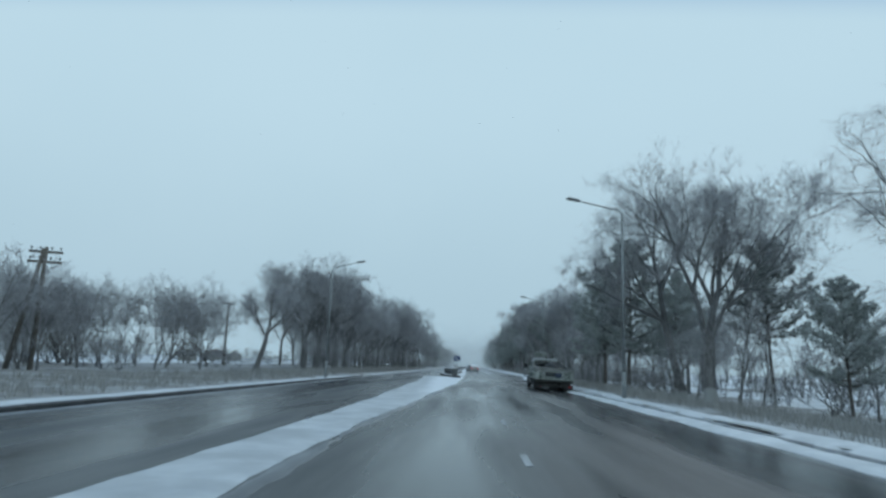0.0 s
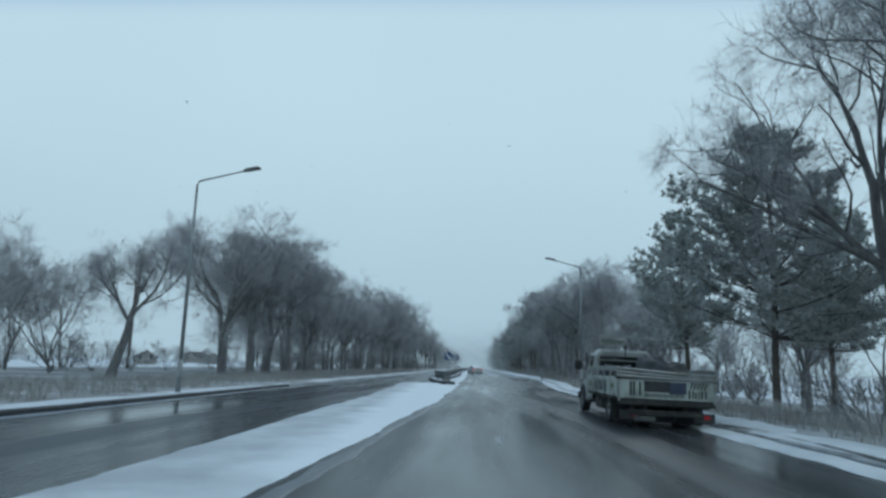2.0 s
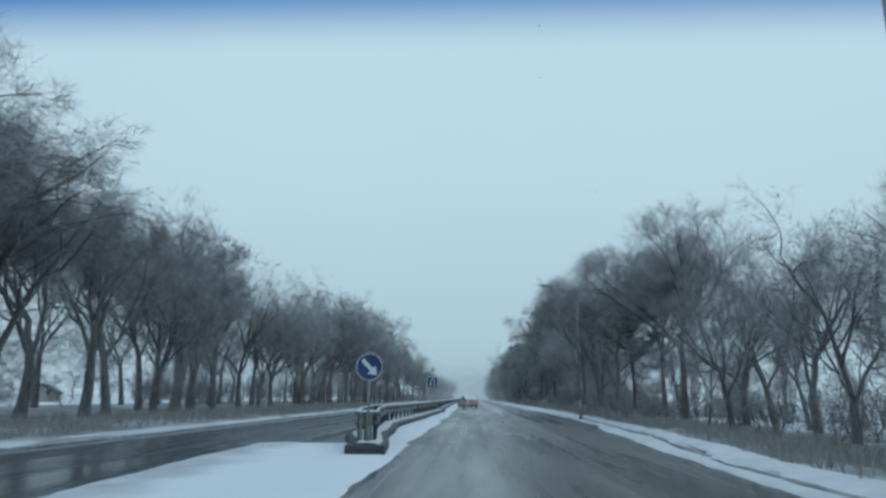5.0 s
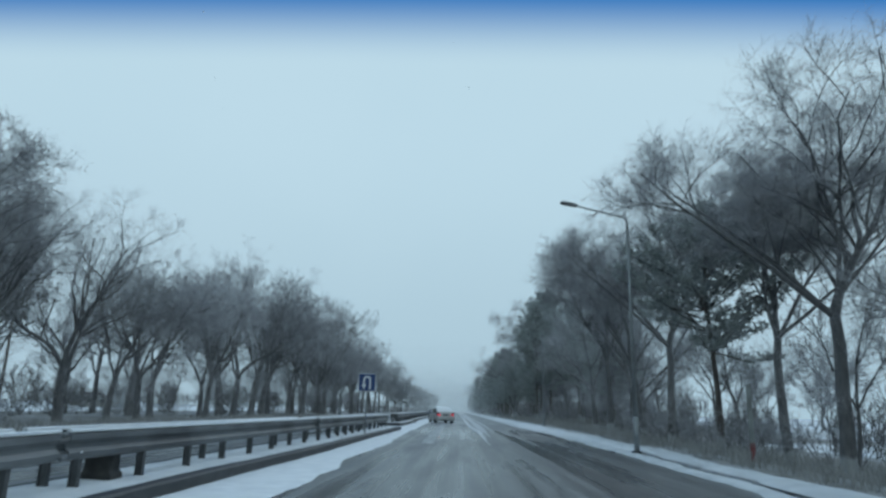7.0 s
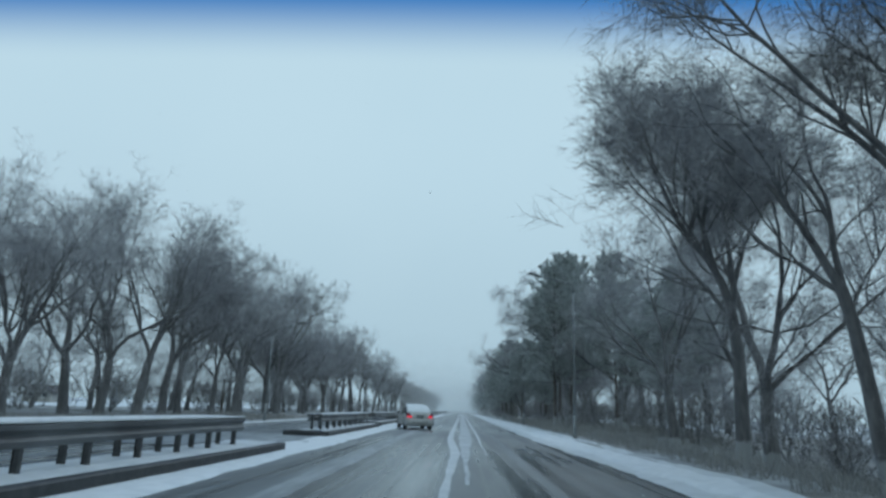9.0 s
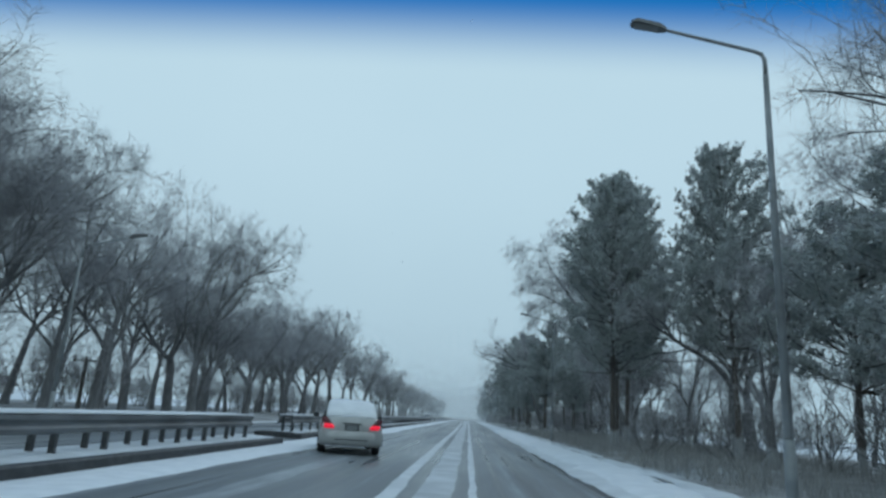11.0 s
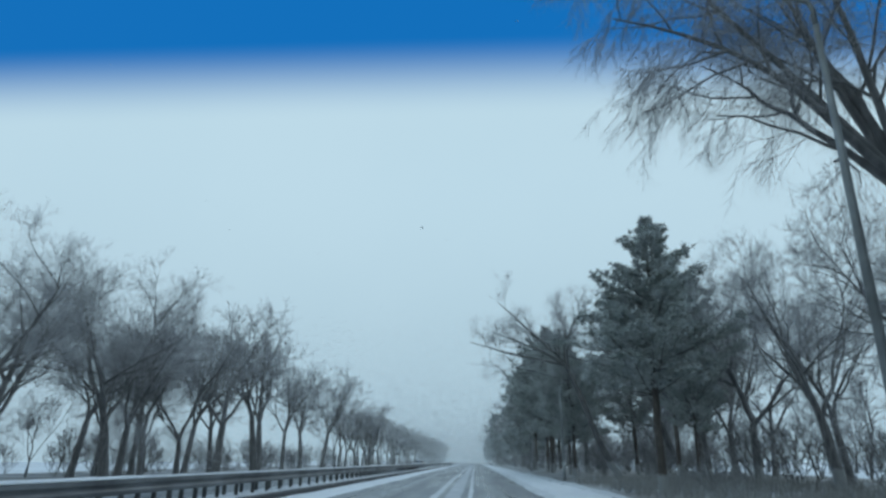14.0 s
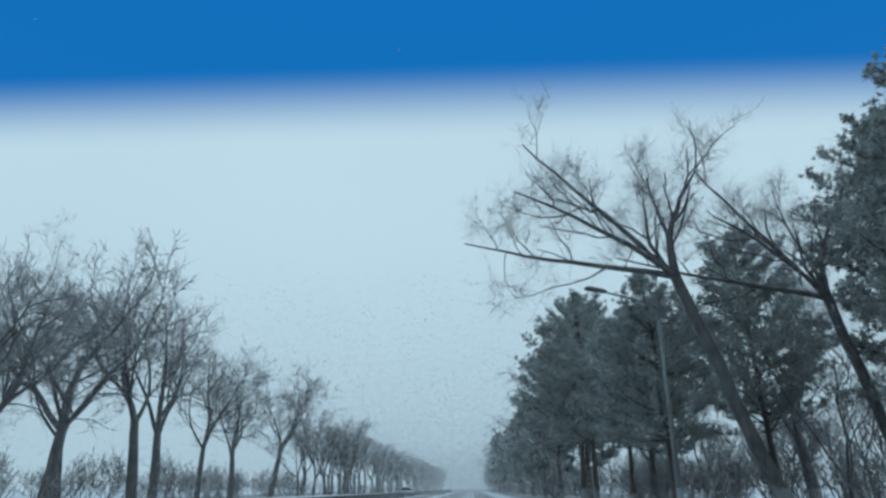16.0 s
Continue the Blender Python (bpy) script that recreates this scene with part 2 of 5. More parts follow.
WOOD = material("weathered_pole_wood", (0.11, 0.095, 0.08), (0.18, 0.16, 0.14), 0.9, 4.0, 0.5, 25.0, stretch=(1, 1, 0.15))
BLUE = material("blue_sign_face", (0.012, 0.035, 0.13), (0.018, 0.045, 0.155), 0.4, 4.0, grime=(0.05, 0.09, 0.2), grime_scale=3.0, grime_amount=0.4)
WHITE = material("white_sign_paint", (0.74, 0.76, 0.78), (0.66, 0.68, 0.70), 0.5, 5.0)
RED = material("red_paint", (0.24, 0.04, 0.04), (0.17, 0.035, 0.035), 0.6, 6.0, grime=(0.25, 0.25, 0.25), grime_scale=5.0, grime_amount=0.6)
RUBBER = material("tyre_rubber", (0.018, 0.018, 0.019), (0.035, 0.035, 0.036), 0.85, 12.0, 0.4, 60.0)
RIM = material("dirty_steel_rim", (0.22, 0.225, 0.23), (0.13, 0.13, 0.13), 0.5, 9.0, metal=0.5)
BLACK = material("black_plastic", (0.015, 0.016, 0.017), (0.03, 0.031, 0.032), 0.6, 10.0)
CHASSIS = material("muddy_chassis", (0.018, 0.018, 0.018), (0.05, 0.048, 0.045), 0.85, 5.0, 0.3, 20.0)
TRUCK_WHITE = material("dirty_white_paint", (0.22, 0.235, 0.23), (0.31, 0.325, 0.315), 0.4, 2.0, grime=(0.13, 0.13, 0.12), grime_scale=1.6, grime_amount=0.7)
FADED_GREEN = material("faded_green_paint", (0.16, 0.20, 0.12), (0.22, 0.25, 0.16), 0.7, 8.0)
FADED_BLUE = material("faded_blue_sheet", (0.028, 0.038, 0.07), (0.05, 0.06, 0.10), 0.6, 6.0)
TRUCK_CREAM = material("faded_cream_board", (0.34, 0.375, 0.35), (0.45, 0.48, 0.45), 0.6, 3.0, 0.2, 30.0, stretch=(1, 0.3, 1), grime=(0.10, 0.10, 0.09), grime_scale=1.8, grime_amount=0.65)
LETTER = material("dark_green_lettering", (0.035, 0.05, 0.045), (0.06, 0.075, 0.07), 0.7, 6.0)
CARGO = material("dark_tarpaulin", (0.022, 0.024, 0.026), (0.05, 0.052, 0.055), 0.75, 3.0, 0.7, 8.0)
CAR_PAINT = material("silver_beige_paint", (0.46, 0.46, 0.45), (0.52, 0.52, 0.51), 0.35, 1.5, metal=0.25, grime=(0.30, 0.30, 0.29), grime_scale=1.2, grime_amount=0.6)
CAR_GLASS = glass("dark_car_glass", (0.05, 0.06, 0.065))
TAIL_RED = glow("lit_tail_light", (0.85, 0.015, 0.045), 0.7)
DIM_RED = glow("dull_tail_light", (0.30, 0.015, 0.02), 0.10)
SMOKED = material("smoked_lamp_glass", (0.10, 0.02, 0.025), (0.14, 0.03, 0.035), 0.25, 8.0)
PLATE = material("blank_plate", (0.20, 0.21, 0.21), (0.26, 0.27, 0.27), 0.5, 9.0)
HOUSE_WALL = material("grey_house_wall", (0.30, 0.29, 0.27), (0.38, 0.37, 0.35), 0.85, 1.0)
ROOF = material("dark_roof", (0.07, 0.065, 0.065), (0.11, 0.10, 0.10), 0.8, 2.0)


# ---- helpers for things ----
def mesh_of(name, verts, faces, mat, smooth=False):
    me = bpy.data.meshes.new(name)
    me.from_pydata(verts, [], faces)
    me.materials.append(mat)
    if smooth:
        me.polygons.foreach_set("use_smooth", [True] * len(me.polygons))
    me.update()
    return me


def part(name, bm, mat, parent=None, label="", smooth=False):
    """Links a bmesh as one mesh object under a thing or under a part."""
    me = bpy.data.meshes.new(name)
    bmesh.ops.recalc_face_normals(bm, faces=bm.faces)
    bm.to_mesh(me)
    bm.free()
    me.materials.append(mat)
    if smooth:
        me.polygons.foreach_set("use_smooth", [True] * len(me.polygons))
    ob = new(name, me)
    ob.parent = parent
    if label:
        ob["label"] = label
    return ob


def thing(name, at, label, category, group="", kind="", turn=0.0):
    ob = new(name)
    ob.empty_display_size = 0.2
    ob.matrix_basis = pose(*at, 0, 0, turn)
    return tagged(ob, label, category, group, kind)


def box(bm, lo, hi, bevel=0.0, segments=2):
    c = [(a + b) / 2 for a, b in zip(lo, hi)]
    s = [b - a for a, b in zip(lo, hi)]
    made = bmesh.ops.create_cube(bm, size=1.0, matrix=Matrix.Translation(c) @ Matrix.Diagonal((*s, 1)))
    if bevel:
        edges = list({e for v in made["verts"] for e in v.link_edges})
        bmesh.ops.bevel(bm, geom=edges, offset=bevel, segments=segments, affect="EDGES", profile=0.5)
    return bm


def tube(bm, points, radii, sides=8, cap=True):
    """A round bar through points."""
    rings = []
    for i, p in enumerate(points):
        p = Vector(p)
        d = (Vector(points[min(i + 1, len(points) - 1)]) - Vector(points[max(i - 1, 0)])).normalized()
        a = d.orthogonal().normalized() if abs(d.z) > 0.95 else d.cross(Vector((0, 0, 1))).normalized()
        b = d.cross(a)
        r = radii[i] if isinstance(radii, (list, tuple)) else radii
        rings.append([bm.verts.new(p + (a * math.cos(k * math.tau / sides) + b * math.sin(k * math.tau / sides)) * r) for k in range(sides)])
    for u, v in zip(rings, rings[1:]):
        for k in range(sides):
            bm.faces.new((u[k], u[(k + 1) % sides], v[(k + 1) % sides], v[k]))
    if cap:
        bm.faces.new(rings[0][::-1])
        bm.faces.new(rings[-1])
    return bm


def loft(bm, sections, closed=True, cap=True):
    rows = [[bm.verts.new(p) for p in s] for s in sections]
    n = len(rows[0])
    for u, v in zip(rows, rows[1:]):
        for k in range(n if closed else n - 1):
            bm.faces.new((u[k], u[(k + 1) % n], v[(k + 1) % n], v[k]))
    if cap and closed:
        bm.faces.new(rows[0][::-1])
        bm.faces.new(rows[-1])
    return bm


def lerp_table(table, y):
    """A value between the (y, value) pairs of a short table."""
    for (a, u), (b, v) in zip(table, table[1:]):
        if y <= b:
            f = min(max((y - a) / (b - a), 0), 1)
            f = f * f * (3 - 2 * f)
            return u + (v - u) * f
    return table[-1][1]


def wobble(y, seed, scale=0.5):
    return noise.noise((y * scale, seed * 13.7, 0.3))


def strip(name, left, right, y0, y1, dy, thick, mat, rag=0.12, base=0.0, seed=1.0, dome=0.6):
    """A lying strip of snow with ragged edges and a low rounded top."""
    verts, faces, cols = [], [], 9
    n = int((y1 - y0) / dy)
    for i in range(n + 1):
        y = y0 + (y1 - y0) * i / n
        a = left(y) + rag * (wobble(y, seed, 0.35) + 0.6 * wobble(y, seed + 3, 1.7))
        b = right(y) + rag * (wobble(y, seed + 7, 0.35) + 0.6 * wobble(y, seed + 9, 1.7))
        if b < a + 0.04:
            b = a + 0.04
        for k in range(cols):
            f = k / (cols - 1)
            up = (1 - abs(2 * f - 1) ** 3) ** dome
            h = thick * up * (0.7 + 0.5 * noise.noise((f * 4 + seed, y * 0.8, 2.0)))
            verts.append((a + (b - a) * f, y, base + max(h, 0.0) - (0.012 if k in (0, cols - 1) else 0)))
    for i in range(n):
        for k in range(cols - 1):
            q = i * cols + k
            faces.append((q, q + 1, q + cols + 1, q + cols))
    ob = new(name, mesh_of(name, verts, faces, mat, True))
    return ob


# ---- the large structure ----
def right_edge(y):
    return lerp_table([(-60, 2.8), (24, 2.85), (62, 2.8), (77, 3.6), (84, 4.3), (92, 4.6), (107, 4.6), (124, 4.25), (150, 4.15), (240, 4.4), (700, 4.4)], y)


def kerb_line(y):
    return lerp_table([(-60, 3.4), (24, 3.55), (50, 3.4), (62, 3.2), (77, 4.5), (84, 4.85), (97, 5.3), (107, 5.65), (130, 5.9), (160, 6.2), (700, 6.2)], y)


def verge_z(x, y):
    """Height of the ground beside the road."""
    if x > 0:
        d = x - kerb_line(y)
        bank = lerp_table([(1.6, 0.0), (5.5, 0.85)], d) * lerp_table([(118, 1.0), (136, 0.0)], y)
        return 0.10 - bank + 0.02 * min(max(d, 0), 8) + 0.06 * noise.noise((x * 0.25, y * 0.25, 4.0))
    d = -11.6 - x
    return 0.10 + 0.012 * min(max(d, 0), 20) + 0.06 * noise.noise((x * 0.2, y * 0.2, 8.0))


def field_z(x):
    """Height of the open fields, lower than the road on its right-hand side."""
    return lerp_table([(-60, -0.06), (-44, -0.06), (-30, -1.2), (12, -1.2), (17, -0.62), (60, -0.06)], x)


def ground_z(x, y):
    return max(verge_z(x, y) if -40 < x < 30 else -9, field_z(x))


def sheet(name, xs, ys, z_of, mat):
    verts = [(x(y) if callable(x) else x, y, 0) for y in ys for x in xs]
    verts = [(x, y, z_of(x, y)) for x, y, _ in verts]
    w = len(xs)
    faces = [(j * w + i, j * w + i + 1, (j + 1) * w + i + 1, (j + 1) * w + i) for j in range(len(ys) - 1) for i in range(w - 1)]
    return new(name, mesh_of(name, verts, faces, mat, True))


near_ys = [-60 + 2.5 * k for k in range(145)] + [310 + 30 * k for k in range(14)]
tagged(sheet("ground", [-2500, -900, -300, -120, -60, -44, -30, 12, 17, 60, 120, 300, 900, 2500], [-900, -300, -100, 0, 100, 200, 300, 450, 700, 1200, 2600], lambda x, y: field_z(x), FIELD),
       "flat snowy farmland reaching to the horizon", "ground", kind="structure")
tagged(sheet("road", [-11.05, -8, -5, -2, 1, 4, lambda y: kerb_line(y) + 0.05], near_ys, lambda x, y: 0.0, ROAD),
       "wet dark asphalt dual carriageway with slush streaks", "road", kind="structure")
tagged(sheet("verge_right", [lambda y: kerb_line(y) + 0.16, lambda y: kerb_line(y) + 0.9, lambda y: kerb_line(y) + 2, lambda y: kerb_line(y) + 3.5, 11, 14, 18, 24, 30, 38], near_ys,
             lambda x, y: verge_z(x, y) if x < 28 else field_z(x) + (31 - x) * 0.06 + 0.5 * noise.noise((x * 0.1, y * 0.07, 2.0)), GROUND), "frozen verge with dead grass and thin snow", "verge", kind="structure")
tagged(sheet("verge_left", [-58, -48, -40, -34, -27, -22, -19, -16.5, -14.5, -12.8, -11.2], near_ys,
             lambda x, y: verge_z(x, y) if x > -35 else -0.06 + (x + 46) * 0.03 + 0.4 * noise.noise((x * 0.1, y * 0.07, 6.0)), GROUND), "frozen verge with dead grass and thin snow", "verge", kind="structure")


def kerb_run(name, x_of, y0, y1, width, height, label, stone=1.0, mat=KERB):
    """A row of kerb stones, joints open by a few millimetres."""
    verts, faces = [], []
    n = int((y1 - y0) / stone)
    for i in range(n):
        a, b = y0 + i * stone + 0.006, y0 + (i + 1) * stone - 0.006
        dz = 0.012 * noise.noise((i * 1.7, x_of(a), 5.0))
        o = len(verts)
        for y in (a, b):
            x = x_of(y)
            for px, pz in ((0, -0.05), (0, height - 0.03), (0.03, height), (width - 0.03, height), (width, height - 0.03), (width, -0.05)):
                verts.append((x + px, y, pz + (dz if pz > 0 else 0)))
        for k in range(5):
            faces.append((o + k, o + k + 1, o + k + 7, o + k + 6))
        faces += [tuple(o + k for k in range(6)), tuple(o + 11 - k for k in range(6))]
    return tagged(new(name, mesh_of(name, verts, faces, mat)), label, "kerb", kind="structure")


kerb_run("kerb_left", lambda y: -11.22, -60, 54, 0.17, 0.13, "dark wet concrete kerb along the far carriageway")
kerb_run("kerb_left_far", lambda y: -11.22, 54, 420, 0.17, 0.09, "low concrete kerb dusted with snow along the far carriageway", 3.0, DUSTED_KERB)
kerb_run("kerb_right", kerb_line, -60, 160, 0.12, 0.075, "low concrete kerb half buried in snow", 1.0, DUSTED_KERB)
kerb_run("kerb_right_far", kerb_line, 160, 420, 0.15, 0.10, "low concrete kerb half buried in snow", 3.0, DUSTED_KERB)

# snow lying along both edges and over the painted median
tagged(strip("snow_shoulder_right", right_edge, lambda y: kerb_line(y) + 0.02, -60, 420, 0.4, 0.07, SNOW, 0.16, 0.0, 2.0), "snow ploughed against the right-hand road edge", "snow", kind="structure")
tagged(strip("snow_bank_right", lambda y: kerb_line(y) + 0.10, lambda y: kerb_line(y) + lerp_table([(-60, 0.8), (24, 0.85), (45, 1.25), (62, 1.25), (77, 0.95), (105, 0.8), (130, 0.7), (420, 0.8)], y) + 0.3 * wobble(y, 31, 0.15), -60, 420, 0.4, 0.09, SNOW, 0.22, 0.08, 5.0), "snow bank behind the kerb", "snow", kind="structure")
tagged(strip("snow_bank_far", lambda y: right_edge(y) + lerp_table([(86, 0.75), (100, 0.35), (420, 0.3)], y), lambda y: kerb_line(y) + lerp_table([(86, 0.3), (100, 0.6), (130, 0.6), (420, 0.8)], y) + 0.25 * wobble(y, 35, 0.15), 86, 420, 0.4, 0.15, FRESH_SNOW, 0.15, 0.015, 6.0, 0.8), "broad smooth snow bank over the kerb", "snow", kind="structure")
tagged(strip("snow_left_edge", lambda y: -12.35 + 0.3 * wobble(y, 21, 0.1), lambda y: -11.08, -60, 420, 0.6, 0.06, SNOW, 0.06, 0.085, 8.0), "narrow snow strip behind the far kerb", "snow", kind="structure")
tagged(strip("snow_left_gutter", lambda y: -11.06, lambda y: -10.8 + 0.15 * wobble(y, 51, 0.08), -60, 420, 0.6, 0.03, SLUSH, 0.10, 0.0, 9.0), "grey slush in the far gutter", "snow", kind="structure")
tagged(strip("snow_median", lambda y: lerp_table([(-60, -6.1), (20, -5.75), (45, -6.3), (75, -7.3)], y),
             lambda y: lerp_table([(-60, -4.9), (12, -4.45), (25, -3.95), (35, -3.55), (46, -3.1), (60, -2.95), (70, -2.85)], y), -60, 69, 0.35, 0.045, MEDIAN_DRIFT, 0.10, 0.0, 12.0, 0.4),
       "band of snow over the painted median", "snow", kind="structure")
tagged(strip("slush_beside_median", lambda y: lerp_table([(-60, -4.95), (12, -4.5), (25, -4.0), (35, -3.6), (46, -3.15), (60, -3.0), (75, -2.8)], y),
             lambda y: lerp_table([(-60, -4.75), (12, -4.3), (25, -3.8), (35, -3.4), (46, -2.95), (75, -2.6)], y), -60, 69, 0.35, 0.014, WET_SLUSH, 0.14, 0.0, 14.0), "grey slush along the median snow", "snow", kind="structure")
tagged(strip("snow_by_island", lambda y: -4.9, lambda y: -3.0 + 0.25 * wobble(y, 41, 0.12), 68.6, 116, 0.35, 0.04, FRESH_SNOW, 0.12, 0.0, 16.0, 0.4), "snow along the island kerb", "snow", kind="structure")
tagged(strip("snow_in_opening", lambda y: -11.0, lambda y: -3.2 - 0.8 * wobble(y, 44, 0.3) ** 2, 111, 120.5, 0.35, 0.03, SLUSH, 0.14, 0.0, 17.0, 0.4), "slushy snow across the median opening", "snow", kind="structure")
tagged(strip("snow_by_island_far", lambda y: -4.9, lambda y: -3.1 + 0.2 * wobble(y, 47, 0.12), 116, 420, 0.5, 0.04, FRESH_SNOW, 0.14, 0.0, 18.0, 0.4), "snow along the island kerb", "snow", kind="structure")
tagged(strip("snow_ridge_lane", lambda y: lerp_table([(96, 0.60), (110, 0.62), (124, 0.30)], y) + 0.06 * wobble(y, 61, 0.03), lambda y: lerp_table([(96, 0.62), (104, 0.76), (112, 0.90), (124, 0.62)], y) + 0.06 * wobble(y, 61, 0.03), 96, 420, 0.4, 0.016, SNOW, 0.05, 0.0, 20.0), "thin snow ridge between the wheel tracks", "snow", kind="structure")
tagged(strip("slush_between_tracks", lambda y: lerp_table([(104, 1.02), (124, 0.78)], y) + 0.05 * wobble(y, 64, 0.05), lambda y: lerp_table([(104, 1.1), (126, 1.5), (420, 1.55)], y), 104, 420, 0.4, 0.012, MEDIAN_SNOW, 0.06, 0.0, 22.0), "thin snow left between the wheel tracks", "snow", kind="structure")
tagged(strip("slush_right_track", lambda y: 1.66 + 0.04 * wobble(y, 67, 0.05), lambda y: lerp_table([(112, 1.7), (128, 1.85), (420, 2.0)], y), 112, 420, 0.4, 0.012, SNOW, 0.05, 0.0, 23.0), "thin white snow line beside a wheel track", "snow", kind="structure")
tagged(strip("slush_left_lane", lambda y: -1.9 + 0.12 * wobble(y, 66, 0.05), lambda y: -1.35 + 0.12 * wobble(y, 69, 0.05), 96, 420, 0.4, 0.010, SLUSH, 0.10, 0.0, 24.0), "grey slush left between the wheel tracks", "snow", kind="structure")


def lane_dash(y):
    bm = box(bmesh.new(), (-1.62, y, 0.001), (-1.52, y + 1.1, 0.005))
    return tagged(part("lane_dash", bm, SLUSH), "worn white dash of the lane line", "road marking", "lane dashes", "structure")


for k in range(9):
    lane_dash(2.5 + 6.0 * k)


# ---- median islands with guardrails ----
def island(name, y0, y1, right, left):
    """A kerbed island: dark kerb stones round a snow-covered filling; right and left give its edges."""
    bm = bmesh.new()
    n = max(6, int((y1 - y0) / 2.0))
    ys = [y0 + (y1 - y0) * k / n for k in range(n + 1)]
    loop = [(right(y), y) for y in ys] + [(left(y), y) for y in reversed(ys)]
    inset = [(right(y) - 0.16, min(max(y, y0 + 0.16), y1 - 0.16)) for y in ys] + [(left(y) + 0.16, min(max(y, y0 + 0.16), y1 - 0.16)) for y in reversed(ys)]
    low = [bm.verts.new((x, y, -0.04)) for x, y in loop]
    side = [bm.verts.new((x, y, 0.175)) for x, y in loop]
    top = [bm.verts.new((x * 0.85 + u * 0.15, y * 0.85 + w * 0.15, 0.20)) for (x, y), (u, w) in zip(loop, inset)]
    inner = [bm.verts.new((x, y, 0.203)) for x, y in inset]
    m = len(loop)
    for u, v in ((low, side), (side, top), (top, inner)):
        for k in range(m):
            bm.faces.new((u[k], u[(k + 1) % m], v[(k + 1) % m], v[k]))
    for k in range(n):
        bm.faces.new((inner[k], inner[k + 1], inner[m - 2 - k], inner[m - 1 - k]))
    ob = tagged(part(name, bm, KERB), "raised median island edged with dark wet kerb", "traffic island", kind="structure")
    snow = strip("snow_cover", lambda y: left(y) + 0.15, lambda y: right(y) - 0.13, y0 + 0.2, y1 - 0.2, 0.4, 0.05, SNOW, 0.03, 0.20, y0)
    snow.parent = ob
    return ob


island("island_near", 65.7, 110.8, lambda y: lerp_table([(65.7, -3.30), (72, -3.95), (79, -4.4), (92, -4.1), (112, -3.8)], y),
       lambda y: lerp_table([(65.7, -4.15), (72, -5.2), (79, -5.95), (112, -5.6)], y))
island("island_middle", 119.5, 136.8, lambda y: -4.35, lambda y: -6.2)
island("island_far", 140.8, 420.0, lambda y: -4.75, lambda y: -6.6)

PROFILE = [(0.0, 0.0), (0.045, 0.03), (0.05, 0.085), (0.0, 0.135), (0.0, 0.175), (0.05, 0.225), (0.045, 0.28), (0.0, 0.312)]


def post_mesh():
    bm = box(bmesh.new(), (-0.05, -0.007, -0.55), (0.05, 0.007, 0.30), 0.003, 1)
    box(bm, (-0.05, -0.04, -0.55), (-0.042, 0.04, 0.30), 0.002, 1)
    box(bm, (0.042, -0.04, -0.55), (0.05, 0.04, 0.30), 0.002, 1)
    me = bpy.data.meshes.new("post")
    bm.to_mesh(me)
    bm.free()
    me.materials.append(POST_STEEL)
    return me


POST = post_mesh()


def guardrail(x0, y0, x1, y1, face, gap=1.55):
    """A W-beam on steel posts; face is +1 where its front looks to +x."""
    rail = thing("guardrail", (x0, y0, 0.14), "grey steel guardrail on short posts capped with snow", "guardrail", "median guardrails")
    length = math.hypot(x1 - x0, y1 - y0)
    rail.matrix_basis = pose(x0, y0, 0.14, 0, 0, -math.degrees(math.atan2(x1 - x0, y1 - y0)))
    bm = bmesh.new()
    ys = [0] + [4.0 * k for k in range(1, int(length / 4.0) + 1)]
    if ys[-1] < length - 0.5:
        ys.append(length)
    outer = [[(face * (0.06 + px), y, 0.41 + pz + 0.006 * math.sin(y * 1.3)) for px, pz in PROFILE] for y in ys]
    loft(bm, [s + [(px - face * 0.012, y, pz) for px, y, pz in reversed(s)] for s in outer])
    part("beam", bm, RAIL_STEEL, rail)
    bm = bmesh.new()
    loft(bm, [[(face * 0.035, y, 0.715), (face * 0.04, y, 0.745 + 0.012 * math.sin(y * 2.1)), (face * 0.075, y, 0.757 + 0.012 * math.sin(y * 1.7)), (face * 0.105, y, 0.742), (face * 0.105, y, 0.718)]
              for y in ys], True)
    part("snow_cap", bm, FRESH_SNOW, rail, "thin white snow on the beam")
    bm = bmesh.new()
    tube(bm, [(face * 0.06, 0.0, 0.43), (face * 0.10, -0.14, 0.45), (face * 0.02, -0.2, 0.48), (face * 0.02, -0.2, 0.66), (face * 0.10, -0.14, 0.69), (face * 0.06, 0, 0.70)], 0.03, 6)
    part("end_shoe", bm, RAIL_STEEL, rail)
    y = 0.35
    while y < length:
        p = new("post", POST)
        p.parent = rail
        p.matrix_basis = pose(0, y, 0.40, 0, 0, 0)
        y += gap
    return rail


for x0, y0, x1, y1 in ((-3.72, 67.1, -4.45, 72.4), (-4.45, 72.6, -4.98, 78.4), (-4.98, 78.6, -4.74, 91.0), (-4.74, 91.2, -4.50, 109.0)):
    guardrail(x0, y0, x1, y1, 1)
    guardrail(x0 - 0.36, y0, x1 - 0.37, y1, -1, 1.55 if y0 > 90 else 4.65)


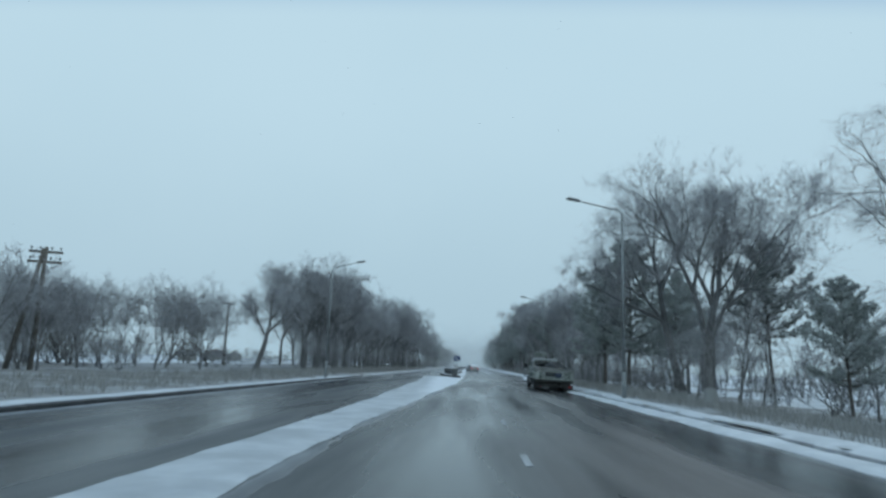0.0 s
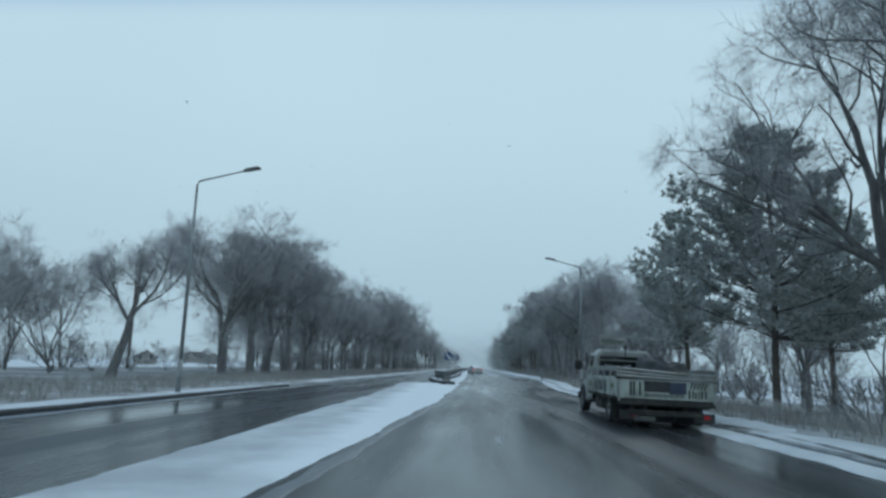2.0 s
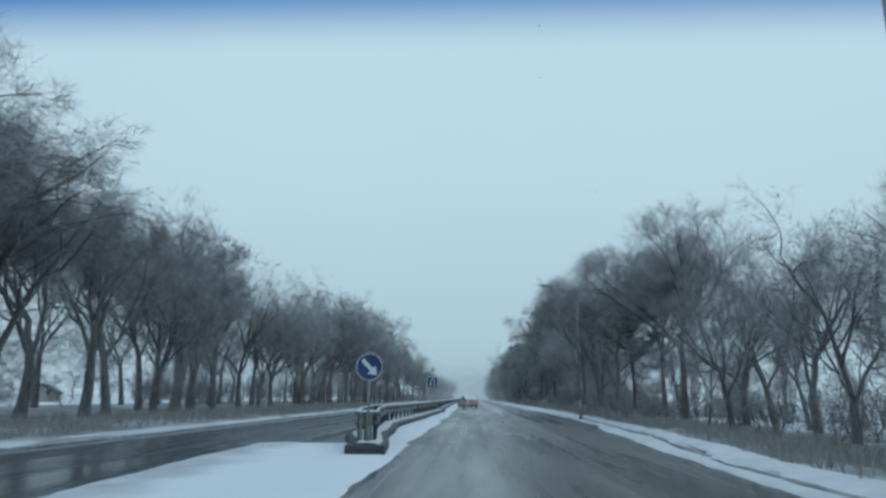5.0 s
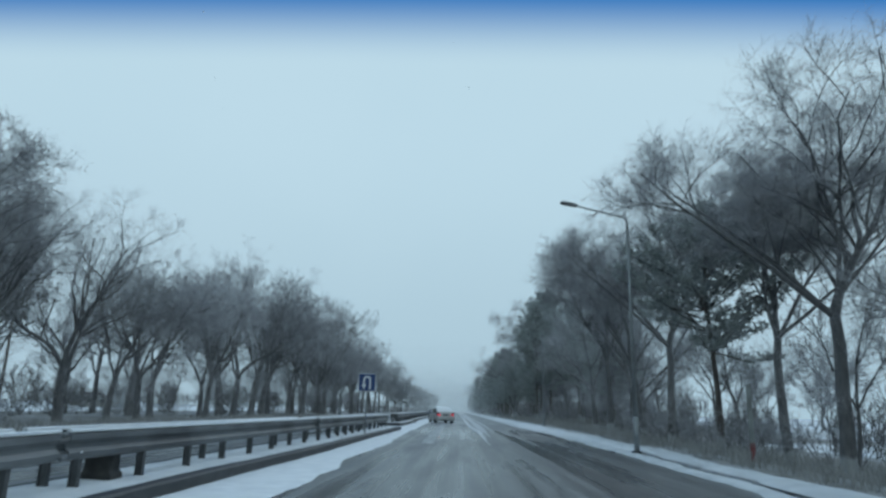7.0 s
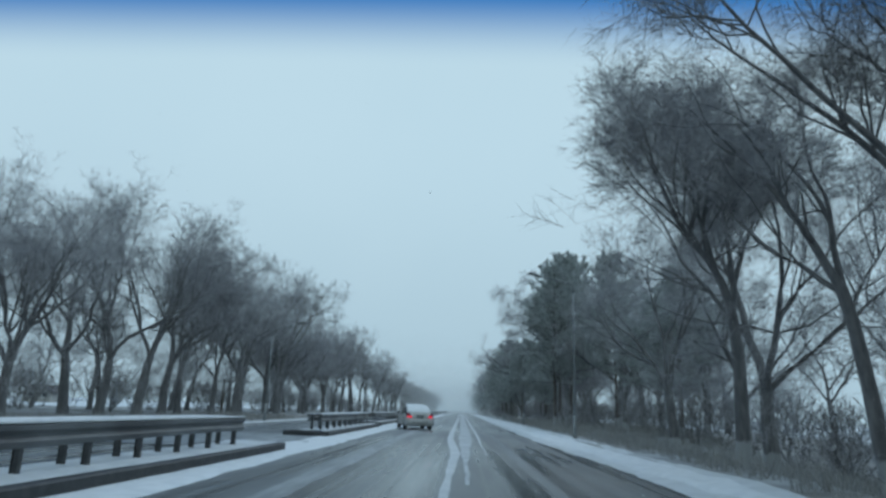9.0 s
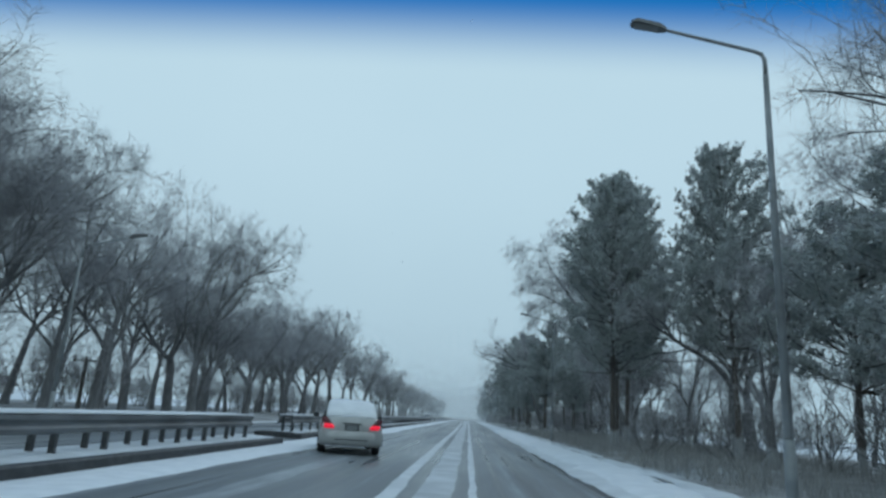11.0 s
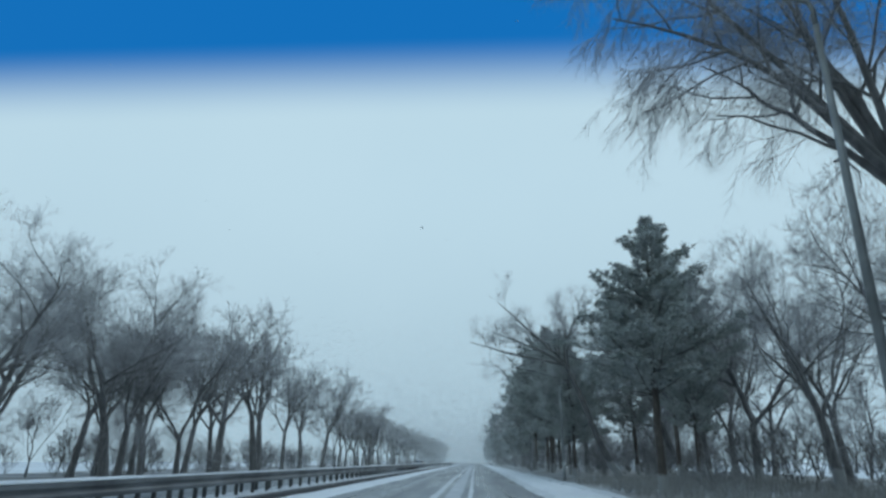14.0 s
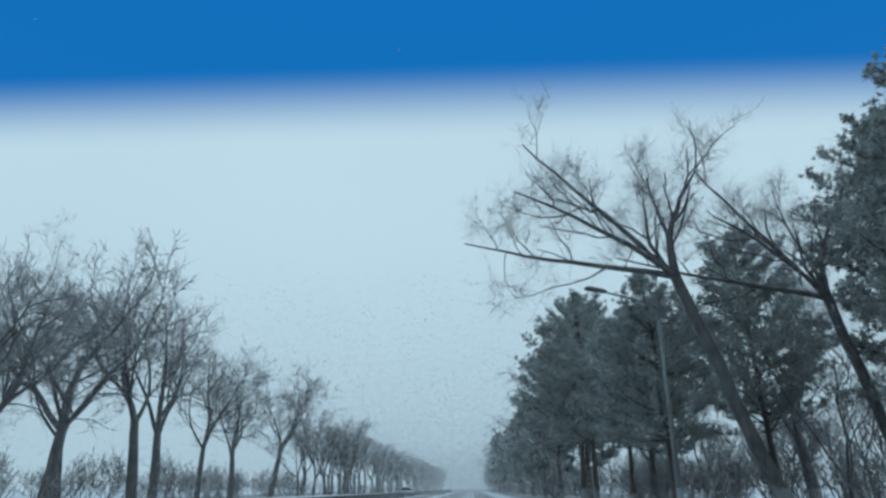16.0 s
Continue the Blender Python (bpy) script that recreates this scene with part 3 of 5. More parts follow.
def rail_nose(x, y, radius):
    """The rounded end that joins two beams at the head of the island."""
    ob = thing("guardrail_nose", (x, y, 0.14), "rounded grey steel end piece of the median guardrail", "guardrail", "median guardrails")
    bm = bmesh.new()
    arc = [math.pi * k / 12 for k in range(13)]
    loft(bm, [[((radius + px) * math.cos(a), -(radius + px) * math.sin(a), 0.41 + pz) for px, pz in PROFILE] + [((radius + px - 0.012) * math.cos(a), -(radius + px - 0.012) * math.sin(a), 0.41 + pz) for px, pz in reversed(PROFILE)] for a in arc])
    part("beam", bm, RAIL_STEEL, ob)
    for k in range(5):
        a = math.pi * (k + 0.5) / 5
        part("stripe", box(bmesh.new(), (radius * math.cos(a) - 0.03, -radius * math.sin(a) - 0.062, 0.0), (radius * math.cos(a) + 0.03, -radius * math.sin(a) - 0.02, 0.70), 0.006, 1), TRUCK_WHITE if k % 2 else POST_STEEL, ob)
    bm = bmesh.new()
    loft(bm, [[((radius + q) * math.cos(a), -(radius + q) * math.sin(a), z) for q, z in ((-0.03, 0.715), (0.0, 0.76), (0.05, 0.745), (0.06, 0.718))] for a in arc])
    part("snow_cap", bm, FRESH_SNOW, ob)
    return ob


rail_nose(-3.90, 67.08, 0.19)
for x, y0, y1 in ((-4.95, 120.4, 135.0), (-5.35, 141.2, 240.0)):
    guardrail(x, y0, x, y1, 1)
    guardrail(x - 0.37, y0, x - 0.37, y1, -1)
guardrail(-5.35, 240.2, -5.35, 400.0, 1, 4.0)


def bollard_block(x, y):
    """A squat dark block with a flared foot."""
    bm = bmesh.new()
    loft(bm, [[(-w, -w, z), (w, -w, z), (w, w, z), (-w, w, z)] for w, z in ((0.20, 0.0), (0.20, 0.07), (0.165, 0.12), (0.155, 0.56), (0.13, 0.60))])
    bmesh.ops.bevel(bm, geom=list(bm.edges), offset=0.012, segments=1, affect="EDGES")
    ob = part("weight_block", bm, CHASSIS)
    ob.matrix_basis = pose(x, y, 0.225, 0, 0, 6)
    return tagged(ob, "squat dark weight block standing between the guardrails", "block")


bollard_block(-5.16, 79.9)


# ---- trees ----
class Wood:
    """Collects tapered limbs as plain vertex and face lists."""

    def __init__(self):
        self.v, self.f = [], []

    def limb(self, pts, r0, r1, sides):
        n, start = len(pts), len(self.v)
        for i, p in enumerate(pts):
            d = pts[min(i + 1, n - 1)] - pts[max(i - 1, 0)]
            d.normalize()
            a = d.orthogonal().normalized()
            b = d.cross(a)
            r = r0 + (r1 - r0) * i / (n - 1)
            for k in range(sides):
                c = math.tau * k / sides
                self.v.append(tuple(p + (a * math.cos(c) + b * math.sin(c)) * r))
        for i in range(n - 1):
            o = start + i * sides
            for k in range(sides):
                m = (k + 1) % sides
                self.f.append((o + k, o + m, o + sides + m, o + sides + k))

    def spike(self, pts, r):
        """A twig that runs out to a point."""
        n, start = len(pts), len(self.v)
        for i, p in enumerate(pts[:-1]):
            d = (pts[i + 1] - p).normalized()
            a = d.orthogonal().normalized()
            b = d.cross(a)
            for c in (0.0, 2.094, 4.189):
                self.v.append(tuple(p + (a * math.cos(c) + b * math.sin(c)) * r * (1 - 0.3 * i)))
        self.v.append(tuple(pts[-1]))
        for i in range(n - 2):
            o = start + 3 * i
            self.f += [(o, o + 1, o + 4), (o, o + 4, o + 3), (o + 1, o + 2, o + 5), (o + 1, o + 5, o + 4), (o + 2, o, o + 3), (o + 2, o + 3, o + 5)]
        o, tip = start + 3 * (n - 2), len(self.v) - 1
        self.f += [(o, o + 1, tip), (o + 1, o + 2, tip), (o + 2, o, tip)]

    def blade(self, p, q, r):
        """The thinnest end twig."""
        a = (q - p).normalized().orthogonal().normalized() * r
        o = len(self.v)
        self.v += [tuple(p - a), tuple(p + a), tuple(q)]
        self.f.append((o, o + 1, o + 2))


def bend_path(rng, p, d, length, n, wander, up, pull=None):
    pts, p, d = [p.copy()], p.copy(), d.copy()
    for _ in range(n):
        d = d + Vector((rng.gauss(0, wander), rng.gauss(0, wander), rng.gauss(0, wander) + up))
        if pull:
            d = d + pull
        d.normalize()
        p = p + d * (length / n)
        pts.append(p.copy())
    return pts


def aside(rng, d, angle):
    a = d.orthogonal().normalized()
    a.rotate(Matrix.Rotation(rng.uniform(0, math.tau), 3, d))
    v = d * math.cos(angle) + a * math.sin(angle)
    return v.normalized()


def bare_tree(seed, height, limbs=5, fork=0.28, spread=0.5, lean=(0, 0), density=1.0, levels=4, droop=0.0, thick=1.0, twig=0.012, shoots=0, arches=()):
    """Trunk and crown meshes of a leafless broad tree: two or three limbs part at the fork, the rest spring from those limbs."""
    rng = random.Random(seed)
    bole, crown = Wood(), Wood()
    fine = levels > 3
    r = 0.0195 * height * thick
    d = Vector((lean[0], lean[1], 1)).normalized()
    trunk = bend_path(rng, Vector((0, 0, -0.15)), d, height * fork, 6, 0.05, 0.02)
    bole.limb(trunk, r * 1.25, r * 0.84, 9 if fine else 6)
    foot = bend_path(rng, Vector((0, 0, -0.2)), d, 0.75, 3, 0.0, 0.0)
    bole.limb(foot, r * 1.6, r * 1.16, 9 if fine else 6)
    dtop = (trunk[-1] - trunk[-2]).normalized()

    def sprout(path, rad, level, length):
        n = {1: 8, 2: 6, 3: 6, 4: 9 if fine else 6}[level] * density
        n = max(2, int(n + rng.random()))
        for j in range(n):
            f = rng.uniform(0.22 if level < 3 else 0.10, 1.0)
            i = min(int(f * (len(path) - 1)), len(path) - 2)
            p = path[i].lerp(path[i + 1], f * (len(path) - 1) - i)
            dd = (path[i + 1] - path[i]).normalized()
            nd = aside(rng, dd, rng.uniform(0.5, 1.05))
            nd = (nd + Vector((0, 0, 0.12 - droop * (level - 1) * 0.5))).normalized()
            ln = length * rng.uniform(0.40, 0.74) * (1.15 - 0.45 * f)
            rr = max(rad * (1 - 0.55 * f) * 0.42, twig)
            if level == 1:
                q = bend_path(rng, p, nd, ln, 5, 0.20, 0.07 - droop * 0.3)
                bole.limb(q, rr, max(rr * 0.35, twig), 4 if fine else 3)
            elif level == 2:
                q = bend_path(rng, p, nd, ln, 3 if fine else 2, 0.28, 0.05 - droop * 0.5)
                crown.spike(q, min(max(rr * 0.8, twig), 0.03))
            elif level == 3:
                q = bend_path(rng, p, nd, max(ln, 0.5), 1, 0.2, 0.02 - droop)
                crown.spike(q, twig * (0.8 if fine else 1.0))
            else:
                q = bend_path(rng, p, nd, max(ln, 0.55), 1, 0.2, 0.02 - droop)
                crown.blade(q[0], q[1], twig * 0.6)
            if level < levels:
                sprout(q, rr, level + 1, ln)

    grown = []
    for j in range(limbs):
        az = math.tau * (j * 0.382 + rng.uniform(-0.12, 0.12))
        outward = Vector((math.cos(az), math.sin(az), 0))
        if j < min(3, limbs - 1) or limbs < 4 or fork < 0.2:
            s, base, room = trunk[-2].lerp(trunk[-1], (0.97, 0.6, 0.8)[j % 3]), dtop, height * (1 - fork)
            rr = r * (0.74, 0.58, 0.5)[j % 3]
            tilt = spread * rng.uniform(0.55, 1.10) * (0.35 if j == 0 else 1)
        else:
            host, host_r, host_len = grown[j % min(3, len(grown))]
            f = rng.uniform(0.16, 0.42)
            i = int(f * 9)
            s, base, room, rr = host[i], (host[i + 1] - host[i]).normalized(), host_len * (1.04 - f), host_r * 0.62
            tilt = spread * rng.uniform(0.75, 1.25)
        nd = (base + outward * tilt).normalized()
        ln = room * rng.uniform(0.78, 1.0) * (1.04 if j == 0 else 1)
        q = bend_path(rng, s, nd, ln, 9, 0.13, 0.05 - droop * 0.12)
        bole.limb(q, rr, 0.018, 6 if fine else 4)
        grown.append((q, rr, ln))
        sprout(q, rr, 1, ln * (0.84 if len(grown) < 4 else 0.95))
    for dx, dy, dz, ln, sag in arches:
        # long limbs that bow out over the road
        q = bend_path(rng, trunk[-1], Vector((dx, dy, dz)).normalized(), ln, 9, 0.06, -sag)
        bole.limb(q, r * 0.55, 0.02, 6)
        sprout(q, r * 0.5, 1, ln * 0.62)
    for _ in range(shoots):
        # thin water shoots and low boughs on the bole
        i = rng.choice((2, 3, 4, 4, 5, 5))
        q = bend_path(rng, trunk[i].lerp(trunk[i + 1], rng.random()), aside(rng, dtop, rng.uniform(0.7, 1.3)), rng.uniform(0.14, 0.36) * height * 0.6, 4, 0.25, 0.03)
        crown.spike(q, twig * 1.6)
        sprout(q, twig * 1.4, 3, 2.6)
    return mesh_of("trunk", bole.v, bole.f, BARK, True), mesh_of("crown", crown.v, crown.f, TWIG)


def tuft(rng, wood, p, size, count, axis, blade):
    """A brush of long needles round the end of a shoot."""
    for _ in range(count):
        d = (Vector((rng.gauss(0, 1), rng.gauss(0, 1), rng.gauss(0.1, 1))).normalized() + axis * 0.55).normalized()
        a = d.orthogonal().normalized() * size * blade
        a.rotate(Matrix.Rotation(rng.uniform(0, 3.14), 3, d))
        o = len(wood.v)
        wood.v += [tuple(p + a), tuple(p - a), tuple(p + d * size * rng.uniform(0.7, 1.2))]
        wood.f += [(o, o + 1, o + 2)]


def pine_tree(seed, height, bare=0.3, width=0.30, tufts=1.0, size=0.40, lean=(0, 0), needles=11, point=1.6):
    rng = random.Random(seed)
    bole, crown = Wood(), Wood()
    trunk = bend_path(rng, Vector((0, 0, -0.15)), Vector((lean[0], lean[1], 1)).normalized(), height, 12, 0.025, 0.02)
    r = 0.014 * height
    bole.limb(trunk, r, 0.03, 8)
    whorls = int(height * (1 - bare) / (0.44 if needles > 7 else 0.55))
    for w in range(whorls + 1):
        f = bare + (1 - bare) * w / whorls
        i = min(int(f * 12), 11)
        p = trunk[i].lerp(trunk[i + 1], f * 12 - i)
        g = (f - bare) / (1 - bare)
        reach = height * width * (1 - g ** point) ** 0.9 * (0.5 + 0.5 * min(1, g * 3 + 0.35)) + 0.25
        for k in range(rng.randint(5, 7) if needles > 7 else rng.randint(4, 6)):
            az = rng.uniform(0, math.tau)
            ln = reach * rng.uniform(0.55, 1.15)
            d = Vector((math.cos(az), math.sin(az), rng.uniform(-0.1, 0.35) + 0.5 * g)).normalized()
            q = bend_path(rng, p, d, ln, 5, 0.10, 0.07)
            bole.limb(q, 0.018 * (1 - g) + 0.015 + 0.004 * ln, 0.008, 4)
            m = max(4, int(ln * (12 if needles > 7 else 9) * tufts))
            for j in range(m):
                h = 1 - 0.75 * rng.random() ** 1.4
                c = min(int(h * 5), 4)
                along = (q[c + 1] - q[c]).normalized()
                axis = along + Vector((rng.gauss(0, 0.5), rng.gauss(0, 0.5), rng.gauss(0.6, 0.4)))
                beside = along.cross(Vector((0, 0, 1))) * rng.gauss(0, 0.10 + 0.13 * ln * (1.15 - h))
                s = q[c].lerp(q[c + 1], h * 5 - c) + beside + axis * rng.uniform(0.02, 0.08) * (1.2 + ln)
                tuft(rng, crown, s, size * rng.uniform(0.75, 1.2), needles, axis.normalized(), 0.14 if needles > 7 else 0.16)
    return mesh_of("trunk", bole.v, bole.f, PINE_BARK, True), mesh_of("crown", crown.v, crown.f, NEEDLES)


MODELS = {
    "a": bare_tree(11, 13, 6, 0.28, 0.60, (0, 0), 0.98, twig=0.0098, shoots=18),
    "b": bare_tree(12, 13, 6, 0.29, 0.58, (0.03, 0), 0.98, twig=0.0098, shoots=20),
    "c": bare_tree(13, 13, 5, 0.30, 0.64, (0.12, 0), 1.05, twig=0.0098, shoots=20),
    "d": bare_tree(14, 13, 6, 0.27, 0.66, (-0.08, 0.05), 0.98, twig=0.0098, shoots=18),
    "e": bare_tree(15, 13, 5, 0.31, 0.62, (0.05, -0.05), 1.05, twig=0.0098, shoots=20),
    "f": bare_tree(16, 13, 6, 0.26, 0.62, (0, 0), 0.98, twig=0.0098, shoots=22),
    "lean": bare_tree(17, 9, 6, 0.42, 0.80, (0.42, 0.0), 0.95, thick=1.3, twig=0.0075, shoots=10),
    "vase": bare_tree(18, 15, 7, 0.42, 0.50, (0, 0), 1.15, 4, 0.04, 0.68, 0.0105, 8, ((-0.72, -0.1, 0.80, 8.2, 0.0), (-0.5, 0.2, 0.88, 7.8, 0.0))),
    "reach": bare_tree(23, 15, 6, 0.40, 0.72, (-0.42, 0.0), 1.05, 4, 0.10, 0.9, 0.0085, arches=((-0.85, 0.0, 0.55, 6.4, 0.02),)),
    "bow": bare_tree(24, 11, 2, 0.68, 0.6, (-0.85, -0.2), 0.8, 4, 0.04, 0.8, 0.008, arches=((-0.9, 0.4, 0.36, 6.4, 0.02), (-0.70, 0.0, 0.66, 5.6, 0.01), (0.0, 0.3, 0.95, 4.0, 0.0), (-0.85, -0.5, 0.5, 5.2, 0.02))),
    "arch": bare_tree(25, 14, 2, 0.52, 0.5, (-0.30, -0.2), 1.2, 4, 0.30, 0.8, 0.0085, arches=((-0.60, -0.1, 0.78, 8.6, 0.01), (-0.82, -0.1, 0.55, 7.4, 0.07), (-0.28, 0.1, 0.95, 9.6, 0.0), (-0.1, -0.2, 0.97, 8.2, 0.0), (0.3, 0.2, 0.9, 6.5, 0.0))),
    "bent": bare_tree(28, 12, 5, 0.46, 0.5, (0.16, 0.0), 0.9, 4, 0.02, 0.75, 0.0085),
    "sapling": bare_tree(31, 6, 4, 0.22, 0.55, (0, 0), 1.0, 3, 0, 0.6),
    "twin": bare_tree(21, 13, 7, 0.25, 0.60, (0.04, 0), 1.12, 4, 0.05, 1.2, 0.0095, 30),
    "g": bare_tree(26, 13, 7, 0.26, 0.60, (0, 0), 1.1, 4, 0.05, 1.1, 0.0095, 28),
    "h": bare_tree(27, 13, 6, 0.25, 0.64, (0.06, 0), 1.12, 4, 0.04, 1.05, 0.0095, 26),
    "fan": bare_tree(33, 7, 6, 0.10, 0.62, (0, 0), 0.9, 4, 0, 0.62, 0.009),
    "thicket": bare_tree(34, 5, 10, 0.04, 0.85, (0, 0), 0.7, 4, 0, 0.45, 0.010),
    "thin": bare_tree(32, 7, 3, 0.34, 0.40, (0.06, 0), 1.0, 3, 0, 0.55),
    "far": bare_tree(41, 13, 5, 0.30, 0.66, (0, 0), 1.05, 3, 0, 1.0, 0.018),
    "far2": bare_tree(42, 13, 5, 0.36, 0.60, (0.1, 0), 1.05, 3, 0, 1.0, 0.018),
    "tiny": bare_tree(43, 8, 4, 0.24, 0.55, (0, 0), 0.6, 3, 0, 1.0, 0.045),
    "bush": bare_tree(44, 3, 9, 0.03, 1.1, (0, 0), 0.65, 3, 0, 0.5, 0.007),
    "pine": pine_tree(51, 11, 0.30, 0.38, 1.6, 0.205),
    "pine2": pine_tree(52, 13, 0.32, 0.33, 1.6, 0.215),
    "pine3": pine_tree(53, 15, 0.28, 0.30, 1.5, 0.22, point=2.6),
    "pine5": pine_tree(56, 16, 0.34, 0.32, 1.6, 0.24, point=0.9),
    "pine4": pine_tree(55, 11, 0.42, 0.38, 1.5, 0.205),
    "scrub": bare_tree(45, 3, 5, 0.04, 1.0, (0, 0), 0.4, 3, 0, 0.5, 0.020),
    "far_pine": pine_tree(54, 12, 0.20, 0.34, 0.10, 1.0, (0, 0), 6),
    "far3": bare_tree(46, 12, 5, 0.26, 0.66, (0, 0), 0.72, 3, 0, 1.0, 0.032),
}
SIZE = {m: max(v.co.z for me in pair for v in me.vertices) for m, pair in MODELS.items()}
SAID = dict(pine="dark green long-needled pine dusted with snow", lean="leaning bare tree with pale twigs on the verge", bow="bare tree bowed low towards the road", arch="bare tree with long limbs arching over the road",
            reach="tall bare tree stretching its limbs over the road", sapling="small bare sapling with grey twigs", thin="slender bare young tree", fan="small bare tree fanning out from the ground", thicket="dense grey many-stemmed bare shrub", twin="bare tree with two thick dark stems",
            vase="large bare tree with many rising limbs", bare="tall bare roadside tree with pale grey twigs")


def tree(model, x, y, height, turn=0.0, group="roadside trees", squash=1.0):
    pine = "pine" in model
    ob = new("pine_tree" if pine else "bare_tree")
    z = ground_z(x, y)
    s = (height - min(z, 0)) / SIZE[model] if height else 1.0
    ob.matrix_basis = pose(x, y, z - 0.03, 0, 0, turn) @ Matrix.Diagonal((s * squash, s * squash, s, 1))
    tagged(ob, SAID["pine"] if pine else SAID.get(model, SAID["bare"]), "pine tree" if pine else "tree", group)
    for name, me in zip(("trunk", "crown"), MODELS[model]):
        p = new(name, me)
        p.parent = ob
        if name == "trunk" and group.startswith("right roadside"):
            p.material_slots[0].link = "OBJECT"
            p.material_slots[0].material = LIMED[me.materials[0]]
    return ob


# left row, seen through its whole length
KINDS = "abfcdbeafdbc"
left_row = [(72.0, 13.2), (74.2, 12.8), (79.0, 11.6), (81.6, 12.0), (84.0, 12.6), (88.5, 11.5), (92.6, 14.3), (95.2, 12.8), (97.0, 12.5),
            (103.0, 12.2), (107.0, 10.4), (110.6, 11.4), (115.5, 11.4), (121.4, 13.0), (123.4, 12.4), (129.3, 15.4), (133.2, 16.0), (136.8, 18.0), (140.6, 15.4), (144.5, 15.6),
            (148.0, 15.0), (151.6, 15.4), (157.0, 14.2), (159.2, 16.8), (163.4, 17.0), (167.2, 12.6), (170.0, 12.6), (176.0, 12.6), (180.4, 12.8), (187.6, 14.8), (190.5, 12.8),
            (194.8, 11.6), (198.0, 12.4), (202.2, 12.2), (207.0, 15.4), (214.3, 16.8), (220.2, 17.4), (226.0, 13.6), (232.0, 12.6), (243.5, 15.4)]
rng = random.Random(5)
for k, (y, h) in enumerate(left_row):
    x = -19.5 + rng.uniform(-1.0, 1.0) - (0.8 if 98 < y < 150 else 0)
    tree("ghagbh"[k % 6] if y < 98 else KINDS[k % len(KINDS)] if y < 200 else ("far", "far2")[k % 2], x, y, h, rng.uniform(0, 360), "left roadside trees", rng.uniform(0.9, 1.15))
for k in range(54):
    if 18 <= k <= 31 and k % 2:
        continue
    spot = (rng.choice(("far", "far2")), rng.uniform(-33.0, -22.5), 62 + 3.4 * k + rng.uniform(-2, 2), rng.uniform(8.5, 12), rng.uniform(0, 360))
    if 90 < spot[2] < 150:
        tree(*spot, "left roadside trees")
for k in range(12):
    tree(rng.choice(("far", "far2", "b", "far")), rng.uniform(-26.5, -22.0), 154 + 5.3 * k + rng.uniform(-1, 1), rng.uniform(10.0, 13.0), rng.uniform(0, 360), "left roadside trees")
tree("lean", -19.8, 53.2, 8.4, 10, "left roadside trees")
tree("twin", -18.8, 65.2, 13.2, 150, "left roadside trees")
tree("g", -18.3, 69.2, 12.8, 200, "left roadside trees")
for x, y, h, m in [(-22, 40.8, 5.6, "sapling"), (-25.2, 56.9, 7.4, "fan"), (-24.4, 47.5, 7.6, "fan"), (-21.5, 46.5, 5.4, "sapling"), (-23, 31, 5.4, "sapling"), (-25, 37.5, 6.2, "sapling"), (-27, 43, 6.0, "thin"), (-22, 26.5, 5.8, "thin"),
                   (-30, 60, 7.5, "sapling"), (-33, 70, 8, "thin"), (-28, 50, 6.5, "thin"), (-31, 34, 6.0, "sapling"), (-34, 45, 7.5, "sapling"), (-26, 22, 6.4, "sapling"), (-29, 28, 6.5, "thin"),
                   (-38, 52, 8, "thin"), (-36, 62, 7.5, "sapling"), (-28, 118, 7, "sapling"), (-30, 140, 7.5, "thin"), (-27, 158, 6, "sapling"), (-29, 178, 7, "thin"), (-26, 192, 6, "sapling")]:
    tree(m, x, y, h, rng.uniform(0, 360), "small trees behind the verge")

for k in range(12):
    tree(rng.choice(("thicket", "fan", "thicket")), rng.uniform(-32, -24), 21 + 2.3 * k, rng.uniform(4.8, 6.8), rng.uniform(0, 360), "small trees behind the verge")

# right side: pines, large bare trees and thin ones behind
NEAR_PINES = [
    ("pine", 8.0, 44.2, 10.3, 20), ("pine2", 8.8, 55.8, 9.7, 80), ("pine", 11.3, 24.6, 5.0, 140), ("pine2", 12.6, 49.5, 9.0, 300), ("pine4", 14.9, 38.7, 9.8, 90),
    ("pine4", 9.4, 97.0, 10.2, 30), ("pine2", 13.2, 130.5, 10.0, 120), ("pine", 13.6, 136.0, 9.0, 20),
]
FAR_PINES = [
    ("pine3", 12.3, 142.0, 13.8, 250), ("pine3", 9.6, 152.7, 16.2, 100), ("pine3", 8.5, 147.4, 13.9, 40), ("pine3", 9.4, 150.6, 14.0, 210), ("pine3", 11.2, 156.4, 17.0, 160), ("pine5", 8.2, 173.6, 10.2, 70),
    ("pine2", 11.8, 181.0, 7.4, 210), ("pine5", 12.7, 187.0, 12.5, 40), ("pine2", 8.6, 196.0, 8.6, 90), ("pine", 9.2, 201.0, 8.8, 10), ("pine2", 9.8, 207.5, 10.4, 250),
    ("pine3", 15.4, 191.5, 12.5, 30), ("pine3", 13.5, 199.5, 11.5, 0), ("pine2", 9.0, 213.0, 12.0, 50), ("pine3", 9.2, 219.5, 15.0, 170), ("pine3", 10.6, 226.0, 15.5, 80), ("pine2", 9.4, 233.0, 13.5, 20),
]
FIRST_TREES = [
    ("g", 10.4, 36.2, 14.8, 70), ("reach", 10.4, 40.0, 13.6, 0), ("reach", 15.2, 22.0, 12.4, 15),
    ("c", 16.3, 59.8, 9.5, 200), ("e", 9.6, 64.0, 8.0, 20), ("b", 11.2, 68.5, 8.5, 70), ("f", 10.4, 73.0, 8.5, 200),
]
